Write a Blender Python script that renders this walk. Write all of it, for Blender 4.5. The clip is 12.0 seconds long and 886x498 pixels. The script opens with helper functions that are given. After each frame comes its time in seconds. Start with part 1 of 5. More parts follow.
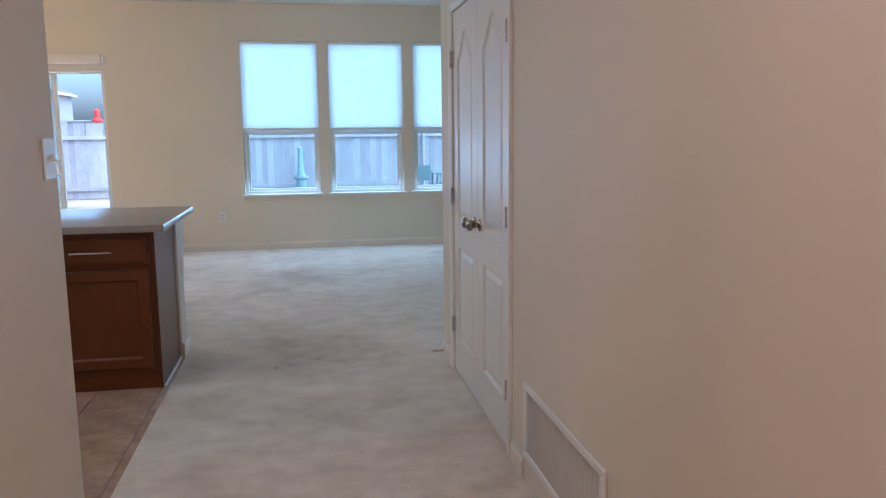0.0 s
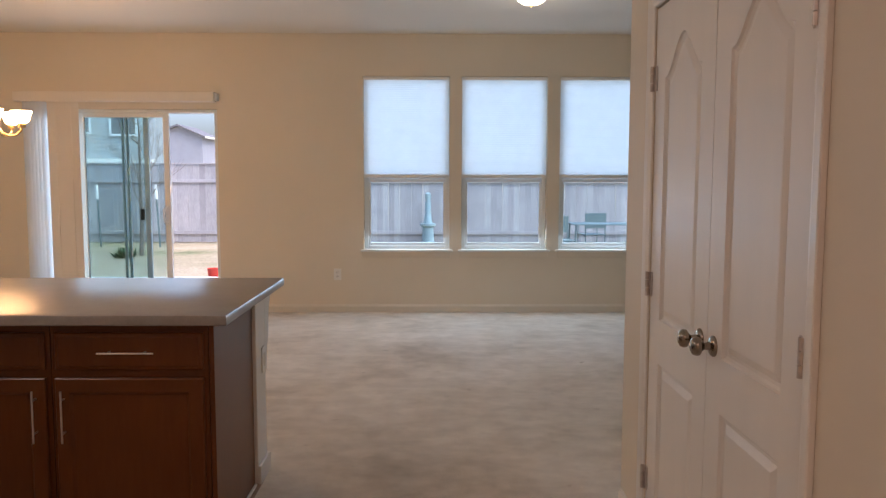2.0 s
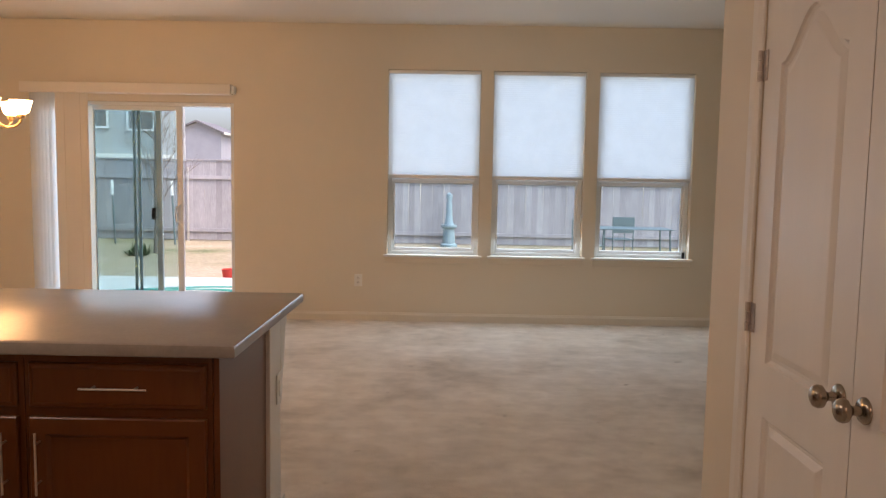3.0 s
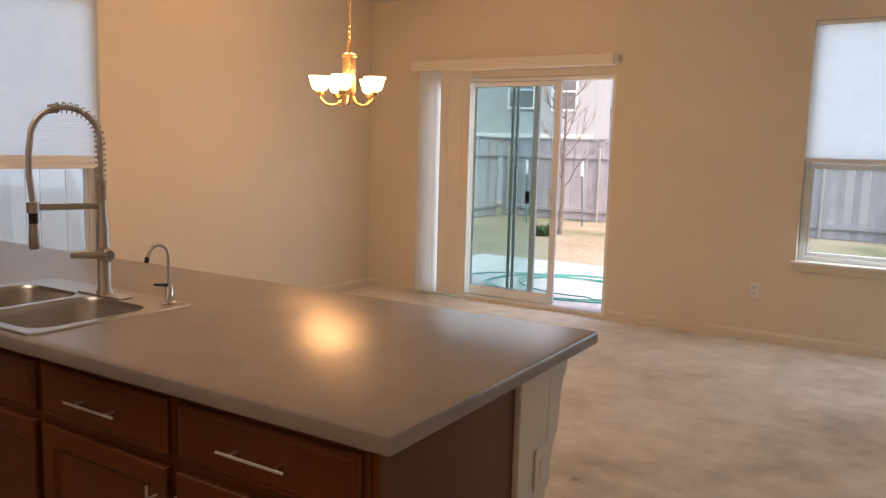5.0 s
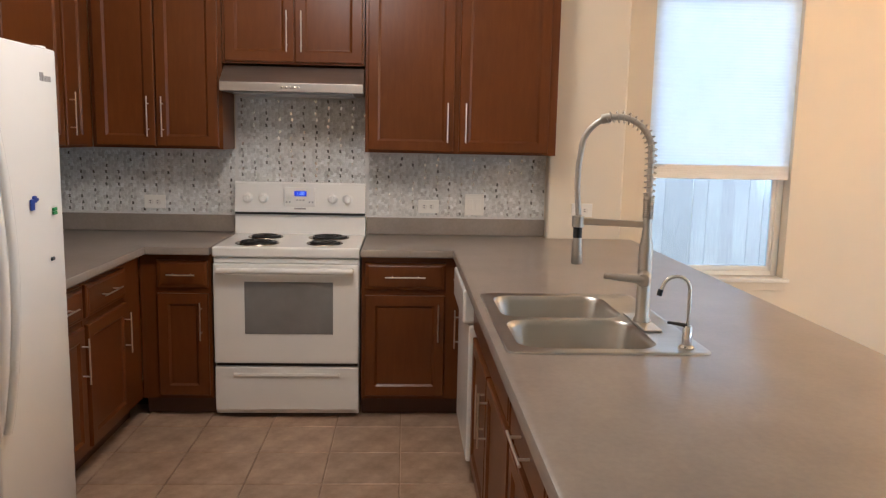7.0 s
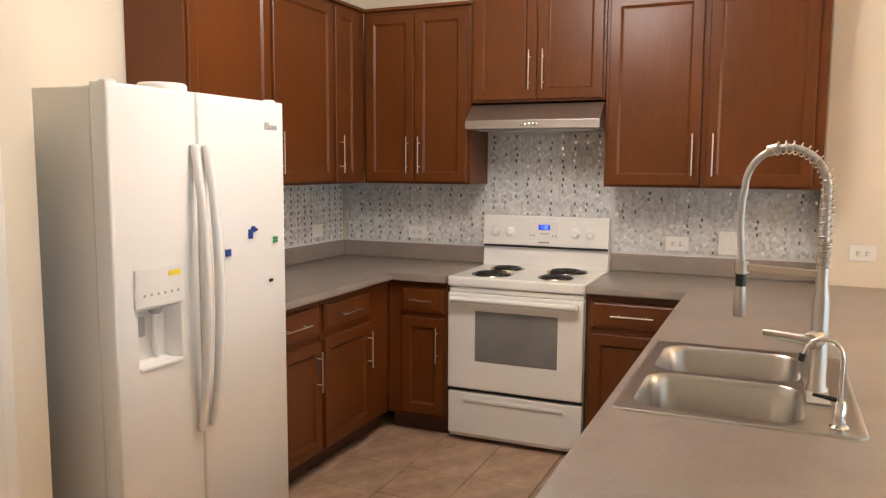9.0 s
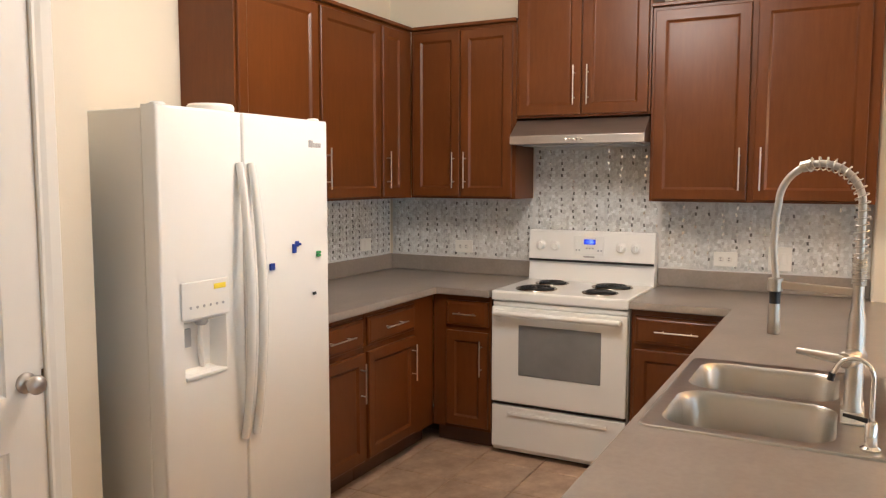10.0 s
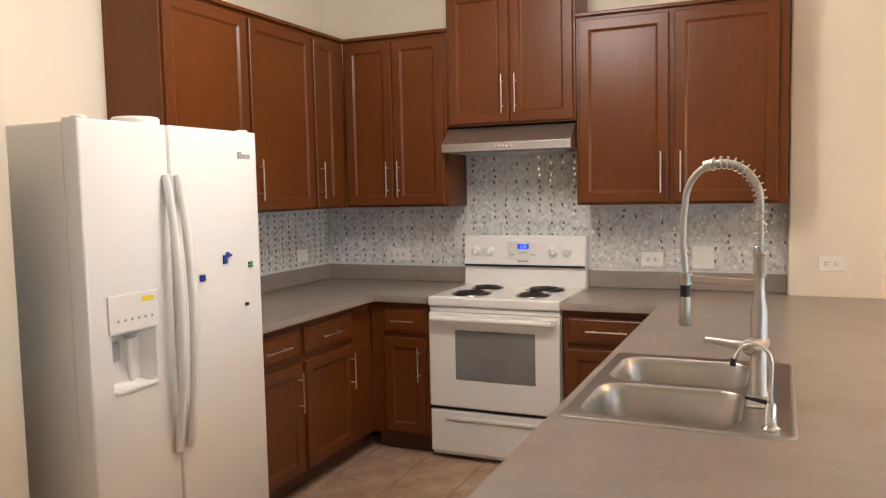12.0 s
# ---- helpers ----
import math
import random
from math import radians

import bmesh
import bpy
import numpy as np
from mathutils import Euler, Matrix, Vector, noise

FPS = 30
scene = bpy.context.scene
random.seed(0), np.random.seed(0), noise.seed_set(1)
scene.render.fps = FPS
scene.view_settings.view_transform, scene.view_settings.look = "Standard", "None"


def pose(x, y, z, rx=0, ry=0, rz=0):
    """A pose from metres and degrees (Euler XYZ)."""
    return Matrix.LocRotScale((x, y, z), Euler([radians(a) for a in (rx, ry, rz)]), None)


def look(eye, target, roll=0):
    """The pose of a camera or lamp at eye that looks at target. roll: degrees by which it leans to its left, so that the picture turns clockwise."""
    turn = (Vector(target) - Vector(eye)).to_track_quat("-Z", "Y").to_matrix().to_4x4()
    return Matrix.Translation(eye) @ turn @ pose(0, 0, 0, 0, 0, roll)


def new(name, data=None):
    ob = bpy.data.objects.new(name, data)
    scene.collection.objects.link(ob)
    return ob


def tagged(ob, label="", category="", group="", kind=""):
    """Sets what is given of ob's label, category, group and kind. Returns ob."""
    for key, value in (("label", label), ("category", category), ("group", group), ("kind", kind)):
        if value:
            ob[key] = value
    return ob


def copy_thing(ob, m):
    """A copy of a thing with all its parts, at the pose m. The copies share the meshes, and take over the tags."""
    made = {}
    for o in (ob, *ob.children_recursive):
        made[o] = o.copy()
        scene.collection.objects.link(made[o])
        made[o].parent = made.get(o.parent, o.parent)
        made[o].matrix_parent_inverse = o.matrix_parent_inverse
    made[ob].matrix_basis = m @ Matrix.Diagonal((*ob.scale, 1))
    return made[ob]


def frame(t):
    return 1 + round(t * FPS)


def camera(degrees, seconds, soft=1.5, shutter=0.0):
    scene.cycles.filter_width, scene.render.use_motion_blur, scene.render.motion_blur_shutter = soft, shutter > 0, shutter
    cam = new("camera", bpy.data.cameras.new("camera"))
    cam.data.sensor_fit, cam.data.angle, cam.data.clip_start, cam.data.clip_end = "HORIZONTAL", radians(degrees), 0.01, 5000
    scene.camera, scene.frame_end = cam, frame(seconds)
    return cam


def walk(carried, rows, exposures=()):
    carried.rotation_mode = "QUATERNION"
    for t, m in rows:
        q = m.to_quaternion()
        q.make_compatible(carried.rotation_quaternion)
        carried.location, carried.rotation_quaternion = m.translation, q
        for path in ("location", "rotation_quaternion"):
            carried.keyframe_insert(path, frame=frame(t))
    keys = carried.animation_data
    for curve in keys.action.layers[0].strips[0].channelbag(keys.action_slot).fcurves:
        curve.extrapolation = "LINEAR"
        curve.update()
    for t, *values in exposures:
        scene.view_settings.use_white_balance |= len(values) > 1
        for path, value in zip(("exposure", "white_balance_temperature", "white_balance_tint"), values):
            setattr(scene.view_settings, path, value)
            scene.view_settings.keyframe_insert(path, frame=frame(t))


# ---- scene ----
cam = camera(59.8, 12.0, soft=1.25)
PATH = [
    (0, (-0.14, 0.103, 1.378), (0.204, 2.051, 1.084), -0.6),
    (0.3, (-0.117, 0.292, 1.402), (0.082, 2.265, 1.137), -0.2),
    (0.5, (-0.11, 0.472, 1.392), (0.054, 2.449, 1.138), -0.1),
    (1, (-0.117, 0.866, 1.403), (0.048, 2.846, 1.174), -0.0),
    (1.5, (-0.102, 1.229, 1.404), (0.031, 3.214, 1.205), -0.1),
    (2, (-0.128, 1.556, 1.421), (-0.103, 3.548, 1.242), 0.1),
    (2.5, (-0.231, 1.85, 1.433), (-0.207, 3.843, 1.27), 0.5),
    (2.7, (-0.253, 1.936, 1.434), (-0.231, 3.928, 1.262), 0.7),
    (4.3, (-0.156, 2.826, 1.466), (-0.691, 4.741, 1.248), 0.7),
    (4.5, (-0.154, 2.948, 1.466), (-0.792, 4.83, 1.239), 0.7),
    (5, (-0.079, 3.237, 1.465), (-1.121, 4.925, 1.21), 1.5),
    (5.5, (-0.086, 3.496, 1.475), (-1.493, 4.886, 1.182), 1.2),
    (6, (-0.161, 3.743, 1.484), (-1.841, 4.793, 1.21), 1.4),
    (6.5, (-0.159, 3.901, 1.483), (-2.048, 4.496, 1.205), 0.8),
    (7, (-0.132, 4.129, 1.495), (-2.109, 4.23, 1.211), 1.2),
    (7.5, (-0.175, 4.291, 1.502), (-2.143, 4.079, 1.214), 1.0),
    (9.5, (-0.272, 4.847, 1.529), (-2.055, 3.962, 1.335), 0.3),
    (10, (-0.263, 4.858, 1.534), (-2.025, 3.931, 1.35), 0.1),
    (10.5, (-0.256, 4.876, 1.521), (-2.016, 3.942, 1.348), -0.3),
    (11, (-0.245, 4.888, 1.518), (-2.016, 3.973, 1.349), -0.2),
    (11.5, (-0.237, 4.891, 1.522), (-2.028, 4.015, 1.363), -0.1),
    (12, (-0.239, 4.944, 1.518), (-2.064, 4.139, 1.361), -1.2),
]
EXPOSURES = [(0, 1.66, 4400, 8), (1, 1.48, 5250, 19), (2, 1.33, 5600, 19), (2.5, 1.30, 6100, 22), (5, 1.28, 6400, 23), (6, 1.6, 6450, 20), (6.5, 1.86, 5800, 16), (7, 2.1, 5350, 13), (7.5, 2.32, 5400, 13), (9.5, 2.53, 5600, 12), (11, 2.52, 5600, 12), (12, 2.45, 5450, 12)]
walk(cam, [(t, look(eye, target, roll)) for t, eye, target, roll in PATH], EXPOSURES)

# ---- world, lights, exposure ----
world = bpy.data.worlds.new("overcast_sky")
scene.world = world
world.use_nodes = True
wn = world.node_tree
bg = wn.nodes["Background"]
sky = wn.nodes.new("ShaderNodeTexSky")
sky.sky_type = 'NISHITA'
sky.sun_disc = False
sky.sun_elevation = radians(60)
sky.sun_rotation = radians(120)
sky.air_density, sky.dust_density, sky.ozone_density = 1.0, 5.0, 0.7
wn.links.new(sky.outputs[0], bg.inputs[0])
bg.inputs[1].default_value = 0.15


def lamp(name, kind, at, energy, color, size=0.1, aim=None):
    data = bpy.data.lights.new(name, kind)
    data.energy, data.color = energy, color
    if kind == 'AREA':
        data.size = size
    elif kind == 'SUN':
        data.angle = size
    else:
        data.shadow_soft_size = size
    ob = new(name, data)
    ob.matrix_world = look(at, aim) if aim else pose(*at)
    return ob


SOFT = (1.0, 0.84, 0.66)
lamp("sun", 'SUN', (8.7, -5.0, 17.3), 0.9, (1.0, 0.97, 0.93), radians(40), (0, 0, 0))
lamp("living_lamp", 'POINT', (0.66, 7.9, 2.62), 2.0, (1.0, 0.82, 0.58), 0.12)
lamp("kitchen_lamp", 'POINT', (-2.8, 3.78, 2.72), 14.5, SOFT, 0.30)
lamp("chandelier_lamp", 'POINT', (-3.345, 7.295, 2.06), 13, (1.0, 0.52, 0.19), 0.10)
lamp("hall_lamp", 'AREA', (-0.1, 0.5, 2.86), 6.8, (1.0, 0.62, 0.44), 0.5, (-0.1, 0.5, 0))

DAY = (0.74, 0.92, 1.0)


def opening_lamp(name, at, aim, width, height, energy):
    """Area lamp added at an opening to stand in for daylight."""
    ob = lamp(name, 'AREA', at, energy, DAY, width, aim)
    ob.data.shape, ob.data.size_y = 'RECTANGLE', height
    return ob


for wx in (-0.41, 0.625, 1.68):
    # lamp added behind each shade so that its fabric glows
    opening_lamp("window_skylight", (wx, 9.845, 1.97), (wx, 0, 1.97), 0.84, 0.98, 0.85)
    # extra lamp at the lower pane, tilted down to brighten the carpet
    opening_lamp("window_daylight", (wx, 9.74, 1.04), (wx, 5.0, -1.4), 0.84, 0.70, 2.4)
# same added lamp behind the dining window's shade
opening_lamp("window_skylight", (-5.125, 6.165, 1.87), (0, 6.165, 1.87), 0.86, 1.08, 0.5)
# extra lamp across the patio door, adds cool light to the room
opening_lamp("door_fill_lamp", (-3.39, 9.768, 1.07), (-3.39, 0, 1.07), 1.80, 2.0, 5.0)

# ---- materials ----


def material(name):
    m = bpy.data.materials.new(name)
    m.use_nodes = True
    return m, m.node_tree, m.node_tree.nodes["Principled BSDF"]


def node(nt, kind, **values):
    n = nt.nodes.new(kind)
    for key, value in values.items():
        n.inputs[key].default_value = value
    return n


def coords(nt, scale=(1, 1, 1)):
    tc = nt.nodes.new("ShaderNodeTexCoord")
    mp = nt.nodes.new("ShaderNodeMapping")
    mp.inputs["Scale"].default_value = scale
    nt.links.new(tc.outputs["Object"], mp.inputs["Vector"])
    return mp.outputs["Vector"]


def ramp(nt, fac, stops):
    r = nt.nodes.new("ShaderNodeValToRGB")
    while len(r.color_ramp.elements) < len(stops):
        r.color_ramp.elements.new(0.5)
    for e, (p, c) in zip(r.color_ramp.elements, stops):
        e.position, e.color = p, (*c, 1)
    nt.links.new(fac, r.inputs["Fac"])
    return r.outputs["Color"]


def noise_out(nt, vec, scale, detail=4.0, rough=0.55):
    n = node(nt, "ShaderNodeTexNoise", Scale=scale, Detail=detail, Roughness=rough)
    nt.links.new(vec, n.inputs["Vector"])
    return n.outputs["Fac"]


def mix_color(nt, fac, a, b, blend='MIX'):
    m = nt.nodes.new("ShaderNodeMix")
    m.data_type, m.blend_type = 'RGBA', blend
    for src, idx in ((fac, 0), (a, 6), (b, 7)):
        if isinstance(src, (int, float)):
            m.inputs[idx].default_value = src
        elif isinstance(src, tuple):
            m.inputs[idx].default_value = (*src, 1)
        else:
            nt.links.new(src, m.inputs[idx])
    return m.outputs[2]


def bump(nt, bsdf, height, strength, distance=0.002):
    b = node(nt, "ShaderNodeBump", Strength=strength, Distance=distance)
    nt.links.new(height, b.inputs["Height"])
    nt.links.new(b.outputs[0], bsdf.inputs["Normal"])


def simple(name, color, rough=0.5, metal=0.0, vary=0.06, scale=3.0, fine=0.0, fine_scale=200.0, stretch=(1, 1, 1), spec=0.5):
    """Plain surface: broad uneven tone, roughness variation and fine relief."""
    m, nt, b = material(name)
    v = coords(nt, stretch)
    n1 = noise_out(nt, v, scale)
    lo = tuple(max(0, c * (1 - vary)) for c in color)
    hi = tuple(min(1, c * (1 + vary)) for c in color)
    nt.links.new(ramp(nt, n1, [(0.3, lo), (0.7, hi)]), b.inputs["Base Color"])
    b.inputs["Metallic"].default_value = metal
    b.inputs["Specular IOR Level"].default_value = spec
    n2 = noise_out(nt, v, scale * 6)
    mr = node(nt, "ShaderNodeMapRange")
    mr.inputs["To Min"].default_value, mr.inputs["To Max"].default_value = max(0.02, rough * 0.85), min(1, rough * 1.15)
    nt.links.new(n2, mr.inputs["Value"])
    nt.links.new(mr.outputs[0], b.inputs["Roughness"])
    if fine:
        bump(nt, b, noise_out(nt, v, fine_scale, 2.0), fine)
    return m


WALL = simple("wall_paint", (0.735, 0.66, 0.525), 0.62, vary=0.025, scale=0.8, fine=0.13, fine_scale=140)
CEIL = simple("ceiling_paint", (0.80, 0.76, 0.68), 0.8, vary=0.02, scale=0.8, fine=0.3, fine_scale=90)
TRIM = simple("trim_white", (0.80, 0.77, 0.70), 0.35, vary=0.02, scale=2)
DOORW = simple("door_white", (0.80, 0.77, 0.71), 0.38, vary=0.02, scale=1.5, fine=0.12, fine_scale=60, stretch=(6, 6, 1))
VINYL = simple("vinyl_white", (0.80, 0.82, 0.80), 0.4, vary=0.02)
ENAMEL = simple("white_enamel", (0.84, 0.83, 0.79), 0.22, vary=0.012, scale=1.2, fine=0.05, fine_scale=350)
PLASTIC_W = simple("white_plastic", (0.82, 0.81, 0.77), 0.35, vary=0.015)
HOSE_G = simple("hose_silver", (0.52, 0.50, 0.46), 0.38, 0.6, vary=0.05, scale=20)
PLASTIC_G = simple("grey_plastic", (0.42, 0.43, 0.43), 0.4)
BLACK = simple("black_plastic", (0.015, 0.015, 0.016), 0.35)
COIL = simple("black_coil", (0.02, 0.019, 0.018), 0.45, vary=0.3, scale=20)
GLASS_OVEN = simple("oven_glass", (0.20, 0.20, 0.195), 0.12, vary=0.15, scale=4)
NICKEL = simple("satin_nickel", (0.74, 0.69, 0.61), 0.36, 1.0, vary=0.04, scale=8)
FAUCET = simple("faucet_nickel", (0.52, 0.49, 0.44), 0.37, 1.0, vary=0.03, scale=2)
CHROME = simple("chrome", (0.78, 0.77, 0.74), 0.1, 1.0, vary=0.02)
STEEL = simple("brushed_steel", (0.70, 0.68, 0.64), 0.40, 1.0, vary=0.07, scale=3, fine=0.1, fine_scale=120, stretch=(1, 14, 14))
HOODS = simple("hood_steel", (0.50, 0.475, 0.45), 0.36, 1.0, vary=0.06, scale=3, fine=0.1, fine_scale=120, stretch=(1, 14, 14))
SINK = simple("sink_steel", (0.52, 0.50, 0.46), 0.30, 1.0, vary=0.06, scale=4, fine=0.06, fine_scale=150, stretch=(12, 1, 1))
BRASS = simple("antique_brass", (0.62, 0.43, 0.20), 0.38, 1.0, vary=0.12, scale=12)
KNOB = simple("aged_nickel", (0.34, 0.29, 0.23), 0.24, 1.0, vary=0.12, scale=30)
SOCKET = simple("socket_face", (0.73, 0.70, 0.64), 0.45, vary=0.02)
OUTLET = simple("outlet_plastic", (0.80, 0.78, 0.72), 0.4, vary=0.01)
DARK = simple("dark_slot", (0.03, 0.03, 0.03), 0.6)
YELLOW = simple("yellow_sticker", (0.85, 0.70, 0.05), 0.5)
BLUE = simple("blue_magnet", (0.02, 0.05, 0.30), 0.4)
GREEN = simple("green_magnet", (0.05, 0.30, 0.08), 0.4)
RED = simple("red_plastic", (0.55, 0.05, 0.03), 0.5)
HINGE = simple("worn_hinge", (0.55, 0.50, 0.45), 0.45, 0.5, vary=0.15, scale=40)
LOGO = simple("logo_grey", (0.33, 0.32, 0.31), 0.4)
CONCRETE = simple("patio_concrete", (0.62, 0.60, 0.55), 0.85, vary=0.12, scale=2.5, fine=0.5, fine_scale=60)
HOSE = simple("hose_green", (0.06, 0.34, 0.28), 0.35, vary=0.1)
SIDING = simple("house_siding", (0.58, 0.58, 0.59), 0.8, vary=0.05, scale=1)
BRICKISH = simple("house_tan_siding", (0.46, 0.47, 0.46), 0.8, vary=0.07, scale=1)
FAR_SIDING = simple("far_house_siding", (0.33, 0.34, 0.37), 0.8, vary=0.05, scale=1)
SHINGLE = simple("roof_shingle", (0.17, 0.165, 0.17), 0.9, vary=0.25, scale=6)
BARK = simple("bark", (0.20, 0.16, 0.13), 0.9, vary=0.3, scale=18, fine=0.6, fine_scale=70)
IRON = simple("patio_metal_green", (0.13, 0.18, 0.18), 0.5, vary=0.1)
TEAL = simple("teal_glaze", (0.26, 0.35, 0.37), 0.7, vary=0.15, scale=5)
LEAF = simple("shrub_leaf", (0.05, 0.10, 0.035), 0.7, vary=0.3, scale=14)
TOE = simple("toe_kick", (0.10, 0.045, 0.025), 0.6, vary=0.15)


def wood_material(name, dark, mid, light, rough, stretch, spread=0.0):
    m, nt, b = material(name)
    oi = nt.nodes.new("ShaderNodeObjectInfo")
    tc = nt.nodes.new("ShaderNodeTexCoord")
    add = nt.nodes.new("ShaderNodeVectorMath")
    add.operation = 'ADD'
    mul = nt.nodes.new("ShaderNodeMath")
    mul.operation = 'MULTIPLY'
    mul.inputs[1].default_value = 37.0
    nt.links.new(oi.outputs["Random"], mul.inputs[0])
    nt.links.new(tc.outputs["Object"], add.inputs[0])
    nt.links.new(mul.outputs[0], add.inputs[1])
    mp = nt.nodes.new("ShaderNodeMapping")
    mp.inputs["Scale"].default_value = stretch
    nt.links.new(add.outputs[0], mp.inputs["Vector"])
    v = mp.outputs[0]
    grain = noise_out(nt, v, 9, 6, 0.65)
    broad = noise_out(nt, add.outputs[0], 2.2, 3)
    base = ramp(nt, grain, [(0.25, dark), (0.5, mid), (0.75, light)])
    tone = ramp(nt, broad, [(0.3, (0.82, 0.80, 0.78)), (0.7, (1.08, 1.05, 1.03))])
    color = mix_color(nt, 0.8, base, tone, 'MULTIPLY')
    if spread:
        each = ramp(nt, oi.outputs["Random"], [(0.0, (1 - spread,) * 3), (1.0, (1 + spread * 0.5,) * 3)])
        color = mix_color(nt, 1.0, color, each, 'MULTIPLY')
    nt.links.new(color, b.inputs["Base Color"])
    b.inputs["Roughness"].default_value = rough
    b.inputs["Specular IOR Level"].default_value = 0.32
    pores = noise_out(nt, v, 40, 2)
    bump(nt, b, pores, 0.08, 0.001)
    return m


WOOD = wood_material("stained_maple", (0.118, 0.034, 0.0060), (0.131, 0.0395, 0.0074), (0.146, 0.0455, 0.0090), 0.31, (5, 5, 0.7))
FENCE = wood_material("weathered_cedar", (0.34, 0.335, 0.35), (0.43, 0.422, 0.432), (0.52, 0.51, 0.515), 0.9, (12, 12, 0.8), 0.2)


def laminate():
    m, nt, b = material("laminate_counter")
    v = coords(nt)
    big = noise_out(nt, v, 5.0, 5, 0.6)
    small = noise_out(nt, v, 60, 3)
    c1 = ramp(nt, big, [(0.3, (0.245, 0.208, 0.174)), (0.5, (0.275, 0.234, 0.197)), (0.72, (0.31, 0.265, 0.225))])
    c2 = ramp(nt, small, [(0.35, (0.90, 0.90, 0.90)), (0.65, (1.07, 1.07, 1.07))])
    nt.links.new(mix_color(nt, 0.55, c1, c2, 'MULTIPLY'), b.inputs["Base Color"])
    b.inputs["Roughness"].default_value = 0.29
    b.inputs["Specular IOR Level"].default_value = 0.8
    bump(nt, b, noise_out(nt, v, 260, 2), 0.06, 0.001)
    return m


COUNTER = laminate()


def carpet_material():
    m, nt, b = material("carpet")
    v = coords(nt)
    worn = noise_out(nt, v, 1.1, 5, 0.65)
    sweep = noise_out(nt, coords(nt, (1.0, 1.35, 1)), 5.5, 6, 0.6)
    tuft = noise_out(nt, v, 170, 2)
    c1 = ramp(nt, worn, [(0.30, (0.54, 0.47, 0.37)), (0.46, (0.74, 0.67, 0.56)), (0.66, (0.86, 0.80, 0.70))])
    c2 = ramp(nt, sweep, [(0.32, (0.82, 0.80, 0.77)), (0.62, (1.06, 1.06, 1.06))])
    c3 = ramp(nt, tuft, [(0.3, (0.70, 0.69, 0.68)), (0.7, (1.12, 1.12, 1.12))])
    c = mix_color(nt, 0.8, c1, c2, 'MULTIPLY')
    spot = ramp(nt, noise_out(nt, v, 6.5, 3), [(0.68, (1.0, 1.0, 1.0)), (0.76, (0.60, 0.55, 0.50))])
    c = mix_color(nt, 1.0, c, spot, 'MULTIPLY')
    nt.links.new(mix_color(nt, 0.6, c, c3, 'MULTIPLY'), b.inputs["Base Color"])
    b.inputs["Roughness"].default_value = 0.95
    b.inputs["Specular IOR Level"].default_value = 0.1
    b.inputs["Sheen Weight"].default_value = 0.25
    bump(nt, b, tuft, 0.8, 0.006)
    return m


CARPET = carpet_material()


def tile_material():
    m, nt, b = material("floor_tile")
    oi = nt.nodes.new("ShaderNodeObjectInfo")
    v = coords(nt)
    add = nt.nodes.new("ShaderNodeVectorMath")
    nt.links.new(v, add.inputs[0])
    nt.links.new(oi.outputs["Random"], add.inputs[1])
    cl = noise_out(nt, v, 7, 6, 0.65)
    c1 = ramp(nt, cl, [(0.3, (0.26, 0.172, 0.11)), (0.5, (0.40, 0.278, 0.188)), (0.7, (0.53, 0.382, 0.27))])
    per = ramp(nt, oi.outputs["Random"], [(0.0, (0.9, 0.9, 0.9)), (1.0, (1.08, 1.06, 1.04))])
    nt.links.new(mix_color(nt, 1.0, c1, per, 'MULTIPLY'), b.inputs["Base Color"])
    b.inputs["Roughness"].default_value = 0.38
    bump(nt, b, cl, 0.15, 0.003)
    return m


TILE = tile_material()
GROUT = simple("grout", (0.31, 0.215, 0.145), 0.9, vary=0.15, scale=9)
GROUT_W = simple("mosaic_grout", (0.66, 0.65, 0.62), 0.8, vary=0.05, scale=9)


def mosaic_material(name, island):
    m, nt, b = material(name)
    if island:
        rnd = nt.nodes.new("ShaderNodeNewGeometry").outputs["Random Per Island"]
    else:
        rnd = nt.nodes.new("ShaderNodeObjectInfo").outputs["Random"]
    r = nt.nodes.new("ShaderNodeValToRGB")
    r.color_ramp.interpolation = 'CONSTANT'
    stops = [(0.0, (0.68, 0.68, 0.655)), (0.26, (0.74, 0.745, 0.72)), (0.5, (0.62, 0.62, 0.59)), (0.68, (0.79, 0.80, 0.78)),
             (0.86, (0.55, 0.545, 0.52)), (0.94, (0.84, 0.85, 0.84))]
    while len(r.color_ramp.elements) < len(stops):
        r.color_ramp.elements.new(0.5)
    for e, (p, c) in zip(r.color_ramp.elements, stops):
        e.position, e.color = p, (*c, 1)
    nt.links.new(rnd, r.inputs[0])
    v = coords(nt)
    marb = ramp(nt, noise_out(nt, v, 60, 3), [(0.3, (0.86, 0.86, 0.86)), (0.7, (1.06, 1.06, 1.06))])
    nt.links.new(mix_color(nt, 1.0, r.outputs[0], marb, 'MULTIPLY'), b.inputs["Base Color"])
    b.inputs["Roughness"].default_value = 0.16
    return m


MOSAIC = mosaic_material("mosaic_stone", True)
MOSAIC_ONE = mosaic_material("mosaic_piece", False)
MOSAIC_MIRROR = simple("mosaic_mirror", (0.82, 0.83, 0.82), 0.12, 0.9, vary=0.3, scale=60)
MOSAIC_DARK = simple("mosaic_dark_glass", (0.17, 0.165, 0.15), 0.12, vary=0.6, scale=60)


